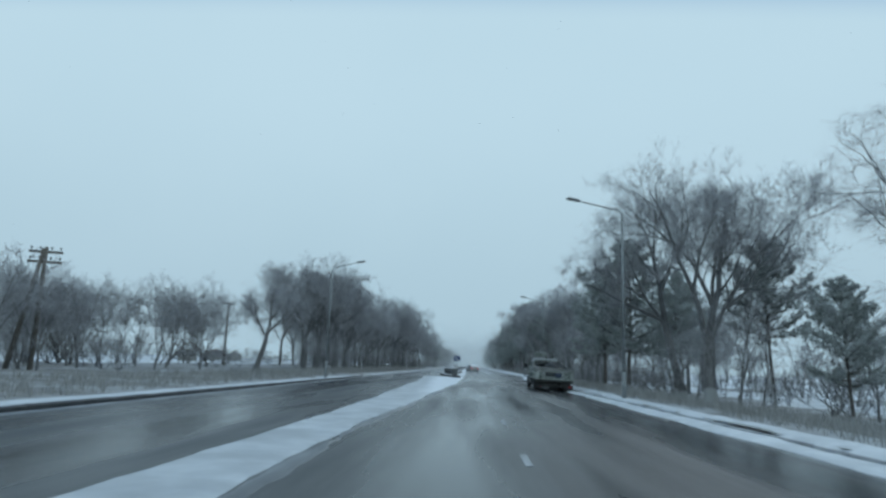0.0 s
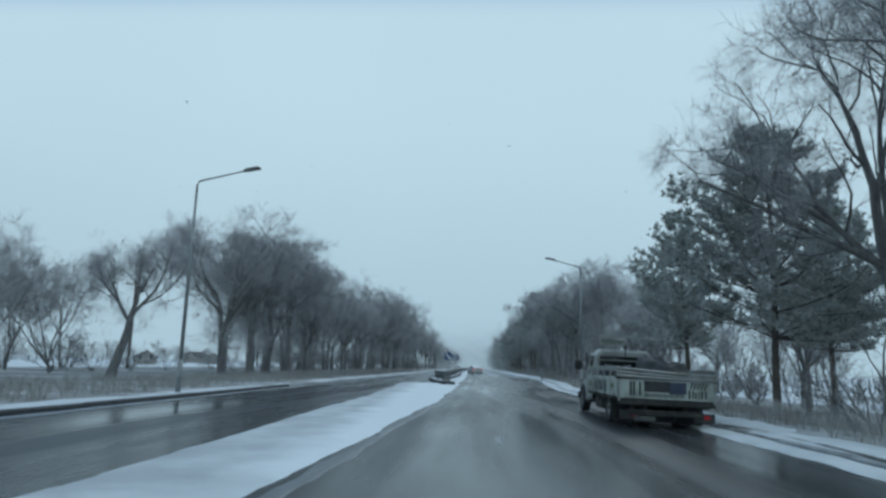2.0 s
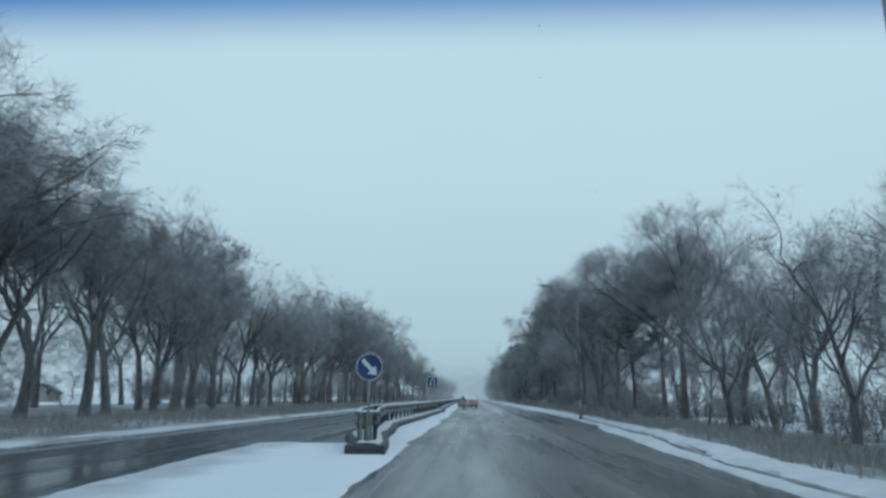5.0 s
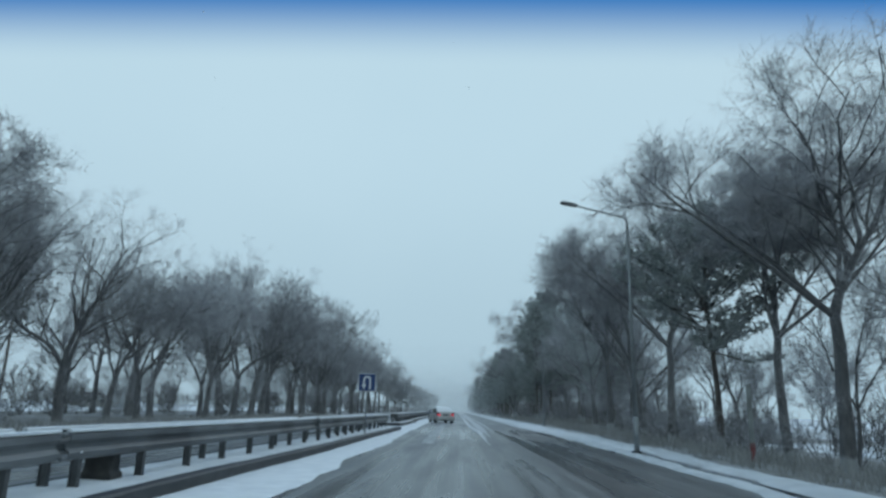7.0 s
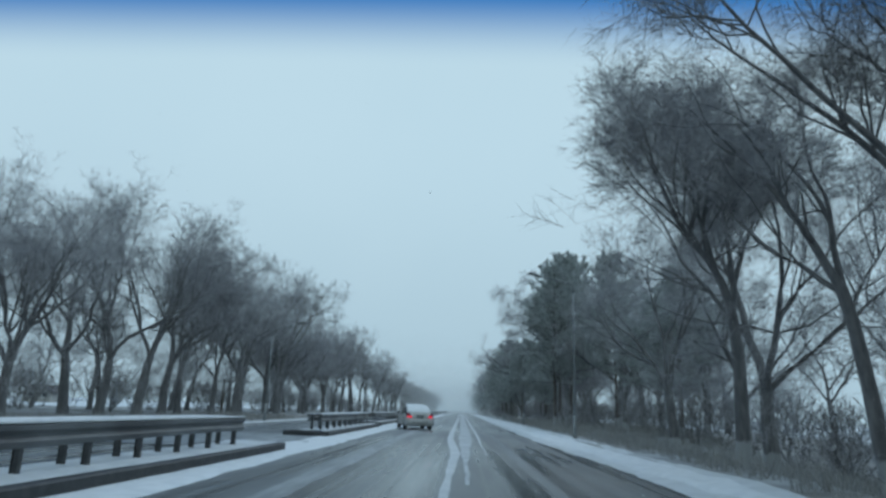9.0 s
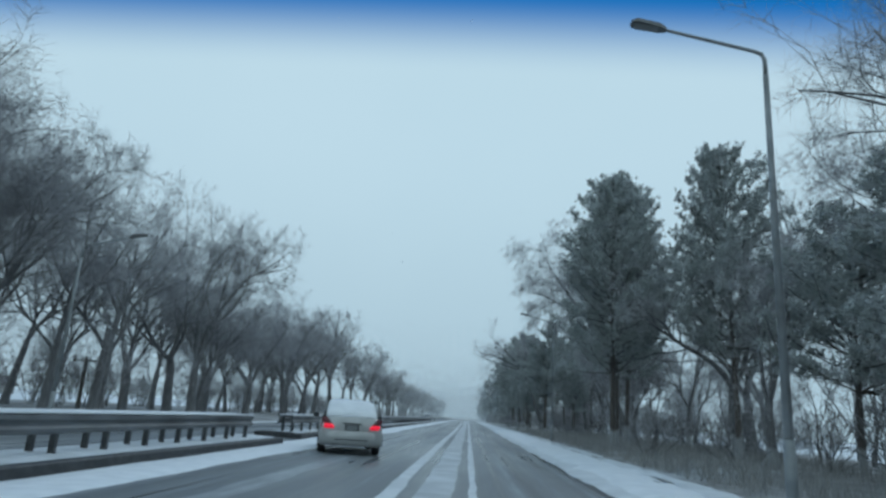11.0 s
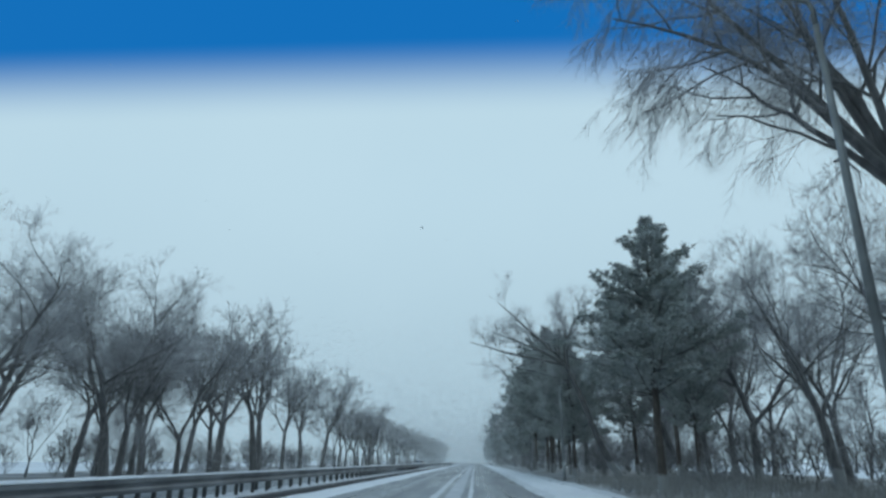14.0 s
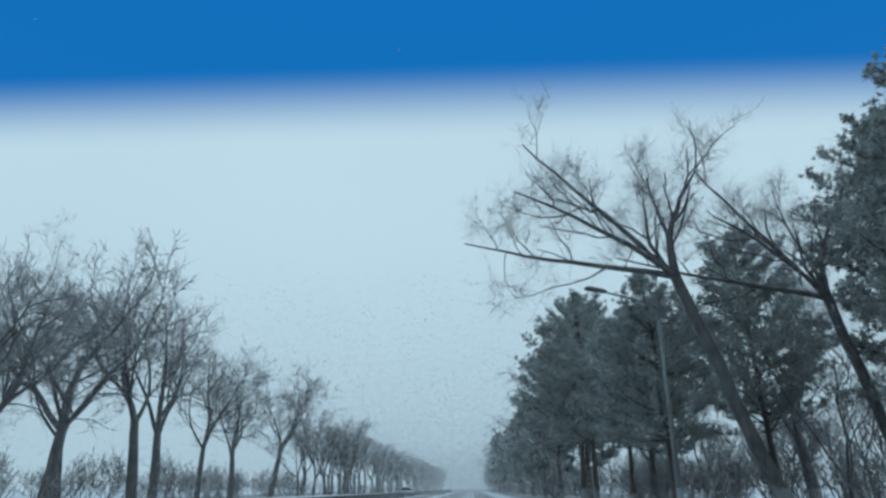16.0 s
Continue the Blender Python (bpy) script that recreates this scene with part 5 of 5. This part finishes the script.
def light_truck(x, y):
    """Rear left corner at (x, y): cream drop-side bed, bonneted white cab."""
    W, L = 2.08, 3.9
    ob = thing("light_truck", (x, y, 0), "small white bonneted truck with cream drop sides and a loaded bed", "truck")
    ob.matrix_basis = pose(x, y, 0.02, 0, 1.2, 0)
    part("bed_floor", box(bmesh.new(), (0.02, 0.02, 0.58), (W - 0.02, L, 0.66), 0.01, 1), CHASSIS, ob)
    for px in (0.55, W - 0.67):
        part("chassis_rail", box(bmesh.new(), (px, 0.15, 0.36), (px + 0.12, 5.7, 0.58), 0.01, 1), CHASSIS, ob)
    for yy in (0.2, 1.1, 2.5, 3.4):
        part("cross_member", box(bmesh.new(), (0.06, yy, 0.44), (W - 0.06, yy + 0.09, 0.58), 0.008, 1), CHASSIS, ob)
    left = part("side_board", box(bmesh.new(), (0.0, 0.03, 0.64), (0.035, L, 1.06), 0.008), TRUCK_CREAM, ob, "faded cream side board with dark lettering shapes")
    part("side_board", box(bmesh.new(), (W - 0.035, 0.03, 0.64), (W, L, 1.06), 0.008), TRUCK_CREAM, ob)
    tail = part("tailboard", box(bmesh.new(), (0.0, 0.0, 0.62), (W, 0.035, 1.02), 0.008), TRUCK_CREAM, ob, "cream tailboard with dark lettering shapes and a hatched patch")
    letter_bars(left, "y", -0.001, 1.25, 2.8, 0.71, 0.98, 1)
    for yy in (0.6, 3.4):
        emblem = part("emblem", tube(bmesh.new(), [(-0.004, yy, 0.85), (0.0, yy, 0.85)], 0.06, 14), LETTER, left)
        for side in (-1, 1):
            wreath = [(0.0, yy + side * 0.15 * math.sin(a), 0.85 - 0.15 * math.cos(a)) for a in (0.5, 1.0, 1.5, 2.0, 2.5)]
            part("wreath", tube(bmesh.new(), wreath, [0.004, 0.016, 0.02, 0.016, 0.006], 6), FADED_GREEN, emblem)
    for px, w in ((0.25, 0.05), (0.32, 0.05), (0.45, 0.05)):
        part("letter_bar", box(bmesh.new(), (px, -0.005, 0.68), (px + w, -0.001, 0.97)), LETTER, tail)
    letter_bars(tail, "x", -0.001, 0.58, 1.42, 0.66, 0.74, 3)
    letter_bars(tail, "x", -0.001, 1.50, 1.86, 0.66, 0.84, 6)
    part("patch", box(bmesh.new(), (0.56, -0.009, 0.77), (1.12, -0.001, 1.0), 0.003, 1), CARGO, tail, "dark tarpaulin patch")
    part("patch", box(bmesh.new(), (1.10, -0.012, 0.74), (1.46, -0.002, 0.99), 0.003, 1), FADED_BLUE, tail, "faded dark blue patch")
    for k in range(5):
        u = 1.52 + 0.075 * k
        bm = loft(bmesh.new(), [[(u, -0.005, 0.86), (u + 0.035, -0.005, 0.86), (u + 0.095, -0.005, 1.0), (u + 0.06, -0.005, 1.0)], [(u, -0.001, 0.86), (u + 0.035, -0.001, 0.86), (u + 0.095, -0.001, 1.0), (u + 0.06, -0.001, 1.0)]])
        part("hatch_bar", bm, LETTER, tail)
    for px in (-0.012, W - 0.018):
        rail = part("top_rail", box(bmesh.new(), (px, 0.0, 1.185), (px + 0.03, L, 1.285), 0.006, 1), TRUCK_WHITE, ob)
        for k in range(6):
            yy = 0.02 + k * (L - 0.08) / 5
            part("stake", box(bmesh.new(), (px + 0.003, yy, 0.66), (px + 0.027, yy + 0.06, 1.19), 0.004, 1), TRUCK_WHITE, rail)
        for k in range(4):
            part("hinge", box(bmesh.new(), (px - 0.004, 0.3 + 1.08 * k, 0.58), (px + 0.034, 0.37 + 1.08 * k, 0.70), 0.006, 1), CHASSIS, ob)
    for z0, z1, r in ((1.25, 1.15, 0.028), (1.17, 1.09, 0.022), (1.09, 1.05, 0.03)):
        part("tail_rail", tube(bmesh.new(), [(-0.01, -0.012, z0), (W * 0.5, -0.014, (z0 + z1) / 2 - 0.01), (W + 0.02, -0.012, z1)], r, 8), TRUCK_WHITE, ob)
    for px, z in ((0.0, 1.29), (W - 0.05, 1.18)):
        part("corner_post", box(bmesh.new(), (px, -0.006, 0.55), (px + 0.05, 0.05, z), 0.006, 1), TRUCK_WHITE, ob)
    part("latch", box(bmesh.new(), (-0.05, -0.03, 1.02), (0.10, 0.03, 1.07), 0.012, 1), BLACK, ob)
    # rack behind the cab, with a name board
    yy = L - 0.06
    for px in (0.02, W - 0.055):
        part("rack_post", box(bmesh.new(), (px, yy, 0.66), (px + 0.035, yy + 0.035, 2.13), 0.005, 1), TRUCK_WHITE, ob)
    for z, h in ((1.46, 0.03), (2.10, 0.05)):
        part("rack_bar", box(bmesh.new(), (0.0, yy, z), (W, yy + 0.04, z + h), 0.005, 1), TRUCK_WHITE, ob)
    board = part("name_board", box(bmesh.new(), (0.28, yy - 0.02, 1.90), (1.02, yy - 0.004, 2.09), 0.004, 1), TRUCK_CREAM, ob, "small pale board with dark shapes")
    letter_bars(board, "x", yy - 0.021, 0.36, 0.98, 1.93, 2.06, 4)
    part("rack_brace", tube(bmesh.new(), [(1.0, yy, 2.1), (1.02, yy, 1.75), (1.0, yy, 1.3)], 0.018, 6), CHASSIS, ob)
    # cab and bonnet
    C = L + 0.05
    bm = bmesh.new()

    def ring(yv, half, z0, z1, round_=0.08):
        c = W / 2
        return [(c - half, C + yv, z0), (c - half - 0.02, C + yv, 1.12), (c - half + 0.07, C + yv, z1 - round_), (c - half + 0.07 + round_, C + yv, z1), (c + half - 0.07 - round_, C + yv, z1),
                (c + half - 0.07, C + yv, z1 - round_), (c + half + 0.02, C + yv, 1.12), (c + half, C + yv, z0)]

    loft(bm, [ring(0.02, 0.80, 0.5, 1.70, 0.16), ring(0.10, 0.84, 0.48, 1.77, 0.16), ring(0.8, 0.85, 0.45, 1.80, 0.16), ring(1.1, 0.86, 0.45, 1.74, 0.14), ring(1.2, 0.87, 0.45, 1.66, 0.12)])
    cab = part("cab", bm, TRUCK_WHITE, ob, "dirty white cab")
    bm = bmesh.new()

    def nose(yv, half, z0, z1, round_=0.12):
        c = W / 2
        return [(c - half, C + yv, z0), (c - half, C + yv, z1 - round_), (c - half + round_, C + yv, z1), (c + half - round_, C + yv, z1), (c + half, C + yv, z1 - round_), (c + half, C + yv, z0)]

    loft(bm, [nose(1.20, 0.80, 0.45, 1.28), nose(1.55, 0.72, 0.45, 1.24), nose(1.95, 0.66, 0.45, 1.18), nose(2.2, 0.62, 0.42, 1.06), nose(2.3, 0.56, 0.42, 0.9)])
    part("bonnet", bm, TRUCK_WHITE, ob)
    bm = loft(bmesh.new(), [[(0.30, C + 1.205, 1.62), (W - 0.30, C + 1.205, 1.62), (W - 0.20, C + 1.30, 1.27), (0.20, C + 1.30, 1.27)], [(0.30, C + 1.22, 1.63), (W - 0.30, C + 1.22, 1.63), (W - 0.20, C + 1.315, 1.28), (0.20, C + 1.315, 1.28)]])
    part("windscreen", bm, CAR_GLASS, cab)
    part("rear_panel", box(bmesh.new(), (0.34, C - 0.005, 0.90), (W - 0.34, C + 0.022, 1.60), 0.02), CHASSIS, cab, "dark panel across the back of the cab")
    part("rear_window", box(bmesh.new(), (0.42, C - 0.02, 1.28), (W - 0.42, C + 0.01, 1.58), 0.02), CAR_GLASS, cab, "dark cab rear window")
    for sx, px in ((-1, 0.18), (1, W - 0.18)):
        door = part("door", box(bmesh.new(), (px - 0.012, C + 0.22, 0.58), (px + 0.012, C + 1.16, 1.20), 0.006, 1), TRUCK_WHITE, cab)
        part("handle", box(bmesh.new(), (px + sx * 0.02 - 0.012, C + 0.28, 1.08), (px + sx * 0.02 + 0.012, C + 0.40, 1.105), 0.006, 1), STEEL, door)
        bm = loft(bmesh.new(), [[(px + sx * q, C + 0.30, 1.24), (px + sx * q, C + 1.10, 1.24), (px + sx * (q - 0.04), C + 1.04, 1.58), (px + sx * (q - 0.04), C + 0.36, 1.58)] for q in (-0.04, 0.03)])
        part("side_window", bm, CAR_GLASS, cab)
        mirror = part("mirror", box(bmesh.new(), (px + sx * 0.26 - 0.10, C + 1.12, 1.20), (px + sx * 0.26 + 0.10, C + 1.19, 1.46), 0.03), BLACK, cab)
        part("mirror_arm", tube(bmesh.new(), [(px, C + 1.16, 1.22), (px + sx * 0.10, C + 1.16, 1.25), (px + sx * 0.18, C + 1.16, 1.40)], 0.016, 6), BLACK, mirror)
        part("mirror_stay", tube(bmesh.new(), [(px, C + 1.14, 1.25), (px + sx * 0.03, C + 1.10, 1.70)], 0.022, 6), BLACK, mirror)
        fender = bmesh.new()
        loft(fender, [[(px + sx * q, C + 1.45 + rr * math.cos(a) * 1.15, 0.36 + rr * math.sin(a)) for q, rr in ((-0.2, 0.42), (0.04, 0.41), (0.06, 0.45), (0.0, 0.56), (-0.2, 0.60))] for a in [math.pi * (k / 12 * 1.08 - 0.04) for k in range(13)]])
        part("fender", fender, TRUCK_WHITE, ob, "rounded white front wing", True)
        part("indicator", box(bmesh.new(), (px + sx * 0.05 - 0.012, C + 1.70, 0.86), (px + sx * 0.05 + 0.012, C + 1.80, 0.92), 0.006, 1), SMOKED, cab)
        part("step", box(bmesh.new(), (px - 0.10, C + 0.2, 0.32), (px + 0.08, C + 0.95, 0.37), 0.01, 1), CHASSIS, ob)
        lamps = part("tail_light", box(bmesh.new(), (W / 2 + sx * 0.78 - 0.2, 0.06, 0.16), (W / 2 + sx * 0.78 + 0.26, 0.11, 0.36), 0.01, 1), BLACK, ob)
        part("lamp", box(bmesh.new(), (W / 2 + sx * 0.78 + 0.02, 0.045, 0.24), (W / 2 + sx * 0.78 + 0.15, 0.062, 0.32), 0.006, 1), DIM_RED, lamps)
        part("bracket", box(bmesh.new(), (W / 2 + sx * 0.72 - 0.03, 0.09, 0.3), (W / 2 + sx * 0.72 + 0.03, 0.14, 0.6), 0.006, 1), CHASSIS, lamps)
        part("mudflap", box(bmesh.new(), (W / 2 + sx * 0.72 - 0.28, 0.72, 0.06), (W / 2 + sx * 0.72 + 0.28, 0.735, 0.58)), RUBBER, ob)
        part("mudguard", box(bmesh.new(), (W / 2 + sx * 0.72 - 0.3, 0.75, 0.72 - 0.16), (W / 2 + sx * 0.72 + 0.3, 2.1, 0.72 - 0.13), 0.01, 1), CHASSIS, ob)
        wheel(ob, W / 2 + sx * 0.85, C + 1.45, 0.37, 0.22, sx)
        wheel(ob, W / 2 + sx * 0.86, 1.45, 0.37, 0.21, sx)
        wheel(ob, W / 2 + sx * 0.62, 1.45, 0.37, 0.19, sx)
    part("axle", tube(bmesh.new(), [(0.3, 1.45, 0.37), (W / 2 - 0.25, 1.45, 0.37), (W / 2, 1.45, 0.37), (W / 2 + 0.25, 1.45, 0.37), (W - 0.3, 1.45, 0.37)], [0.08, 0.09, 0.2, 0.09, 0.08], 10), CHASSIS, ob)
    part("rear_bumper", box(bmesh.new(), (0.25, 0.02, 0.26), (W - 0.25, 0.09, 0.38), 0.012, 1), CHASSIS, ob)
    part("tail_beam", box(bmesh.new(), (0.0, 0.005, 0.48), (W, 0.08, 0.615), 0.012, 1), CHASSIS, ob)
    # unseen low parts, added to make the shaded underside of the truck dark
    part("spare_wheel", loft(bmesh.new(), [[(W / 2 + q * math.cos(a), 0.62 + q * math.sin(a), z) for q, z in ((0.2, 0.14), (0.34, 0.12), (0.38, 0.22), (0.34, 0.33), (0.2, 0.31))] for a in [math.tau * k / 24 for k in range(25)]], True, False), RUBBER, ob, smooth=True)
    part("tool_box", box(bmesh.new(), (W - 0.5, 2.2, 0.2), (W - 0.08, 3.2, 0.58), 0.03, 1), CHASSIS, ob)
    part("gearbox", box(bmesh.new(), (0.68, 2.0, 0.14), (W - 0.68, 4.4, 0.56), 0.06, 1), CHASSIS, ob)
    part("number_plate", box(bmesh.new(), (0.35, 0.005, 0.15), (0.80, 0.016, 0.25), 0.003, 1), POST_STEEL, ob)
    part("fuel_tank", box(bmesh.new(), (0.10, 2.3, 0.24), (0.52, 3.3, 0.58), 0.08), CHASSIS, ob)
    part("front_bumper", box(bmesh.new(), (0.10, C + 2.28, 0.36), (W - 0.10, C + 2.40, 0.54), 0.04), BLACK, ob)
    return ob


TX, TY = 1.10, 36.2
light_truck(TX, TY)


def bundle(x, y, z, sx, sy, sz, seed, turn):
    """A slumped heap under a creased tarpaulin."""
    bm = bmesh.new()
    bmesh.ops.create_icosphere(bm, subdivisions=4, radius=1.0)
    for v in bm.verts:
        c = v.co.copy()
        k = 0.30 * noise.noise(c * 1.6 + Vector((seed, 0, 0))) + 0.14 * noise.noise(c * 4.5 + Vector((0, seed, 0))) - 0.10 * abs(noise.noise(c * 3.0 + Vector((0, 0, seed))))
        v.co = Vector((c.x * sx * (1 + k), c.y * sy * (1 + k), max(c.z * (1 + 1.6 * k), -0.55) * sz))
    ob = part("cargo_load", bm, CARGO, None, smooth=True)
    ob.matrix_basis = pose(x, y, z + 0.55 * sz, 0, 0, turn)
    return tagged(ob, "lumpy dark tarpaulin bundle lying in the truck bed", "cargo", "truck cargo")


bundle(TX + 0.6, TY + 2.8, 0.66, 0.45, 0.7, 0.46, 2, 10)
bundle(TX + 1.4, TY + 2.5, 0.66, 0.5, 0.9, 0.60, 5, -15)
bundle(TX + 1.25, TY + 1.1, 0.66, 0.68, 0.75, 0.55, 9, 5)
for k, (px, z, mat, turn, tip) in enumerate([(0.40, 1.10, WOOD, -3, 0.0), (0.75, 1.12, CARGO, 2, 1.5), (1.10, 1.19, CARGO, -4, 1.0), (1.45, 1.20, WOOD, 3, 2.0), (1.75, 1.16, CARGO, -2, 1.2)]):
    bm = box(bmesh.new(), (-0.07, 0.0, 0.0), (0.07, 3.0, 0.035), 0.006, 1)
    ob = tagged(part("cargo_plank", bm, mat), "rough dark plank lying on the truck load", "plank", "truck cargo")
    ob.matrix_basis = pose(TX + px, TY + 0.10, z, tip, 4, turn)


# ---- cars ----
def saloon(x, y, turn, lit, label):
    """A four-door saloon, rear bumper at the origin, snow on roof and rear window."""
    ob = thing("car", (x, y, 0), label, "car", "cars", turn=turn)
    H = 0.87

    def ring(yv, half, z0, z1, crown=0.05, sill=0.06):
        return [(-half + sill, yv, z0), (-half, yv, z0 + 0.16), (-half, yv, z1 - 0.22), (-half + 0.05, yv, z1 - 0.06), (-half * 0.72, yv, z1), (0, yv, z1 + crown),
                (half * 0.72, yv, z1), (half - 0.05, yv, z1 - 0.06), (half, yv, z1 - 0.22), (half, yv, z0 + 0.16), (half - sill, yv, z0)]

    bm = bmesh.new()
    loft(bm, [ring(0.0, 0.70, 0.36, 0.74, 0.02), ring(0.05, 0.80, 0.28, 0.98, 0.03), ring(0.14, 0.84, 0.25, 1.02, 0.03), ring(0.55, 0.865, 0.22, 1.01), ring(1.1, H, 0.2, 0.98), ring(2.3, H, 0.19, 0.95),
              ring(3.3, H, 0.2, 0.93), ring(3.9, 0.86, 0.22, 0.87), ring(4.35, 0.82, 0.26, 0.78), ring(4.56, 0.68, 0.32, 0.66, 0.02)])
    body = part("body", bm, CAR_PAINT, ob, "dirty silver-beige bodywork", True)

    def top(yv, half, z, base):
        return [(-base, yv, 0.90), (-base + 0.02, yv, 0.97), (-half, yv, z - 0.06), (-half * 0.75, yv, z), (0, yv, z + 0.02), (half * 0.75, yv, z), (half, yv, z - 0.06), (base - 0.02, yv, 0.97), (base, yv, 0.90)]

    bm = bmesh.new()
    loft(bm, [top(0.52, 0.74, 1.06, 0.80), top(0.95, 0.71, 1.30, 0.82), top(1.35, 0.67, 1.42, 0.83), top(2.0, 0.66, 1.44, 0.84), top(2.5, 0.65, 1.40, 0.84), top(3.0, 0.68, 1.15, 0.83), top(3.3, 0.72, 0.98, 0.81)])
    part("cabin", bm, CAR_GLASS, ob, "dark cabin glass", True)
    bm = bmesh.new()
    slices = []
    for k in range(17):
        yv = 0.46 + 0.128 * k
        h, z = (lerp_table(t, yv) for t in ([(0.46, 0.71), (0.72, 0.72), (0.98, 0.70), (1.35, 0.66), (2.5, 0.64)], [(0.46, 1.03), (0.72, 1.19), (0.98, 1.33), (1.35, 1.435), (2.0, 1.455), (2.5, 1.41)]))
        h += 0.03 * wobble(yv * 9, 3.0)
        lift = 0.012 * wobble(yv * 7, 5.0)
        slices.append([(-h, yv, z - 0.05), (-h * 0.96, yv, z - 0.005), (-h * 0.82, yv, z + 0.045 + lift), (-h * 0.4, yv, z + 0.062 - lift), (0, yv, z + 0.065 + lift), (h * 0.45, yv, z + 0.06), (h * 0.84, yv, z + 0.042 - lift), (h * 0.97, yv, z - 0.005), (h, yv, z - 0.05), (0, yv, z - 0.03)])
    loft(bm, slices)
    part("snow_cover", bm, FRESH_SNOW, ob, "snow over the roof and rear window", True)
    bm = box(bmesh.new(), (-0.60, 0.14, 1.03), (0.60, 0.50, 1.055), 0.012, 1)
    part("lid_snow", bm, FRESH_SNOW, ob)
    def across(u, y0, z0, z1, deep=0.26):
        """A slice of the wrapped rear bumper at u of its half width."""
        y = y0 + 0.16 * abs(u) ** 3
        return [(0.88 * u, deep, z0), (0.88 * u, y + 0.05, z0), (0.88 * u, y + 0.01, z0 + 0.05), (0.88 * u, y, (z0 + z1) / 2), (0.88 * u, y + 0.005, z1 - 0.05), (0.88 * u, y + 0.05, z1), (0.88 * u, deep, z1)]

    bm = loft(bmesh.new(), [across(u / 10, -0.07, 0.27, 0.64) for u in range(-10, 11)])
    part("bumper", bm, CAR_PAINT, ob, smooth=True)
    part("bumper_strip", box(bmesh.new(), (-0.45, -0.078, 0.40), (0.45, -0.06, 0.425), 0.004, 1), BLACK, ob)
    part("bumper_gap", box(bmesh.new(), (-0.5, -0.01, 0.27), (0.5, 0.03, 0.31), 0.01, 1), BLACK, ob)
    recess = part("plate_recess", box(bmesh.new(), (-0.20, -0.008, 0.655), (0.20, 0.03, 0.815), 0.005, 1), POST_STEEL, body)
    part("number_plate", box(bmesh.new(), (-0.15, -0.014, 0.67), (0.15, 0.0, 0.79), 0.004, 1), PLATE, recess)
    part("plate_hood", box(bmesh.new(), (-0.27, -0.012, 0.83), (0.27, 0.05, 0.86), 0.006, 1), POST_STEEL, body)
    for s in (-1, 1):
        def lamp_slice(x, out, top):
            y = 0.14 * max(0.0, (x - 0.66) / 0.18) ** 1.5 - out
            z1 = min(top, 0.74 + (x - 0.48) * 1.25) - (0.04 if x > 0.8 else 0)
            return [(s * x, y, 0.70), (s * x, y - 0.006, (0.70 + z1) / 2), (s * x, y, z1), (s * x, y + 0.06, z1), (s * x, y + 0.06, 0.70)]

        xs = (0.49, 0.55, 0.61, 0.67, 0.73, 0.78, 0.82, 0.84)
        lamp = part("tail_light", loft(bmesh.new(), [lamp_slice(x, 0.012, 1.0) for x in xs]), SMOKED, ob, smooth=True)
        part("lit_lens", loft(bmesh.new(), [lamp_slice(x, 0.022, 0.82) for x in xs[:-1]]), TAIL_RED if lit else DIM_RED, lamp, "glowing red brake light", True)
        part("mirror", box(bmesh.new(), (s * 0.98 - 0.09, 2.72, 0.95), (s * 0.98 + 0.09, 2.86, 1.07), 0.03), BLACK, ob)
        part("head_light", box(bmesh.new(), (s * 0.62 - 0.14, 4.38, 0.60), (s * 0.62 + 0.14, 4.50, 0.70), 0.03), WHITE, ob)
        part("sill", box(bmesh.new(), (s * 0.86 - 0.02, 0.95, 0.2), (s * 0.86 + 0.02, 3.4, 0.28), 0.01, 1), BLACK, ob)
        for yy in (0.92, 3.55):
            wheel(ob, s * 0.77, yy, 0.315, 0.2, s)
            arch = bmesh.new()
            loft(arch, [[(s * q, yy + rr * math.cos(a), 0.33 + rr * math.sin(a)) for q, rr in ((0.80, 0.335), (0.875, 0.335), (0.878, 0.385), (0.80, 0.385))] for a in [math.pi * (k / 14) for k in range(15)]])
            part("wheel_arch", arch, BLACK, ob)
    part("exhaust", tube(bmesh.new(), [(0.45, -0.05, 0.27), (0.45, 0.35, 0.27)], 0.03, 8), STEEL, ob)
    return ob


saloon(-1.56, 133.4, 13, True, "silver-beige saloon with lit brake lights and snow on its roof")
saloon(-8.6, 284.0, 180, False, "small pale saloon standing far down the other carriageway")
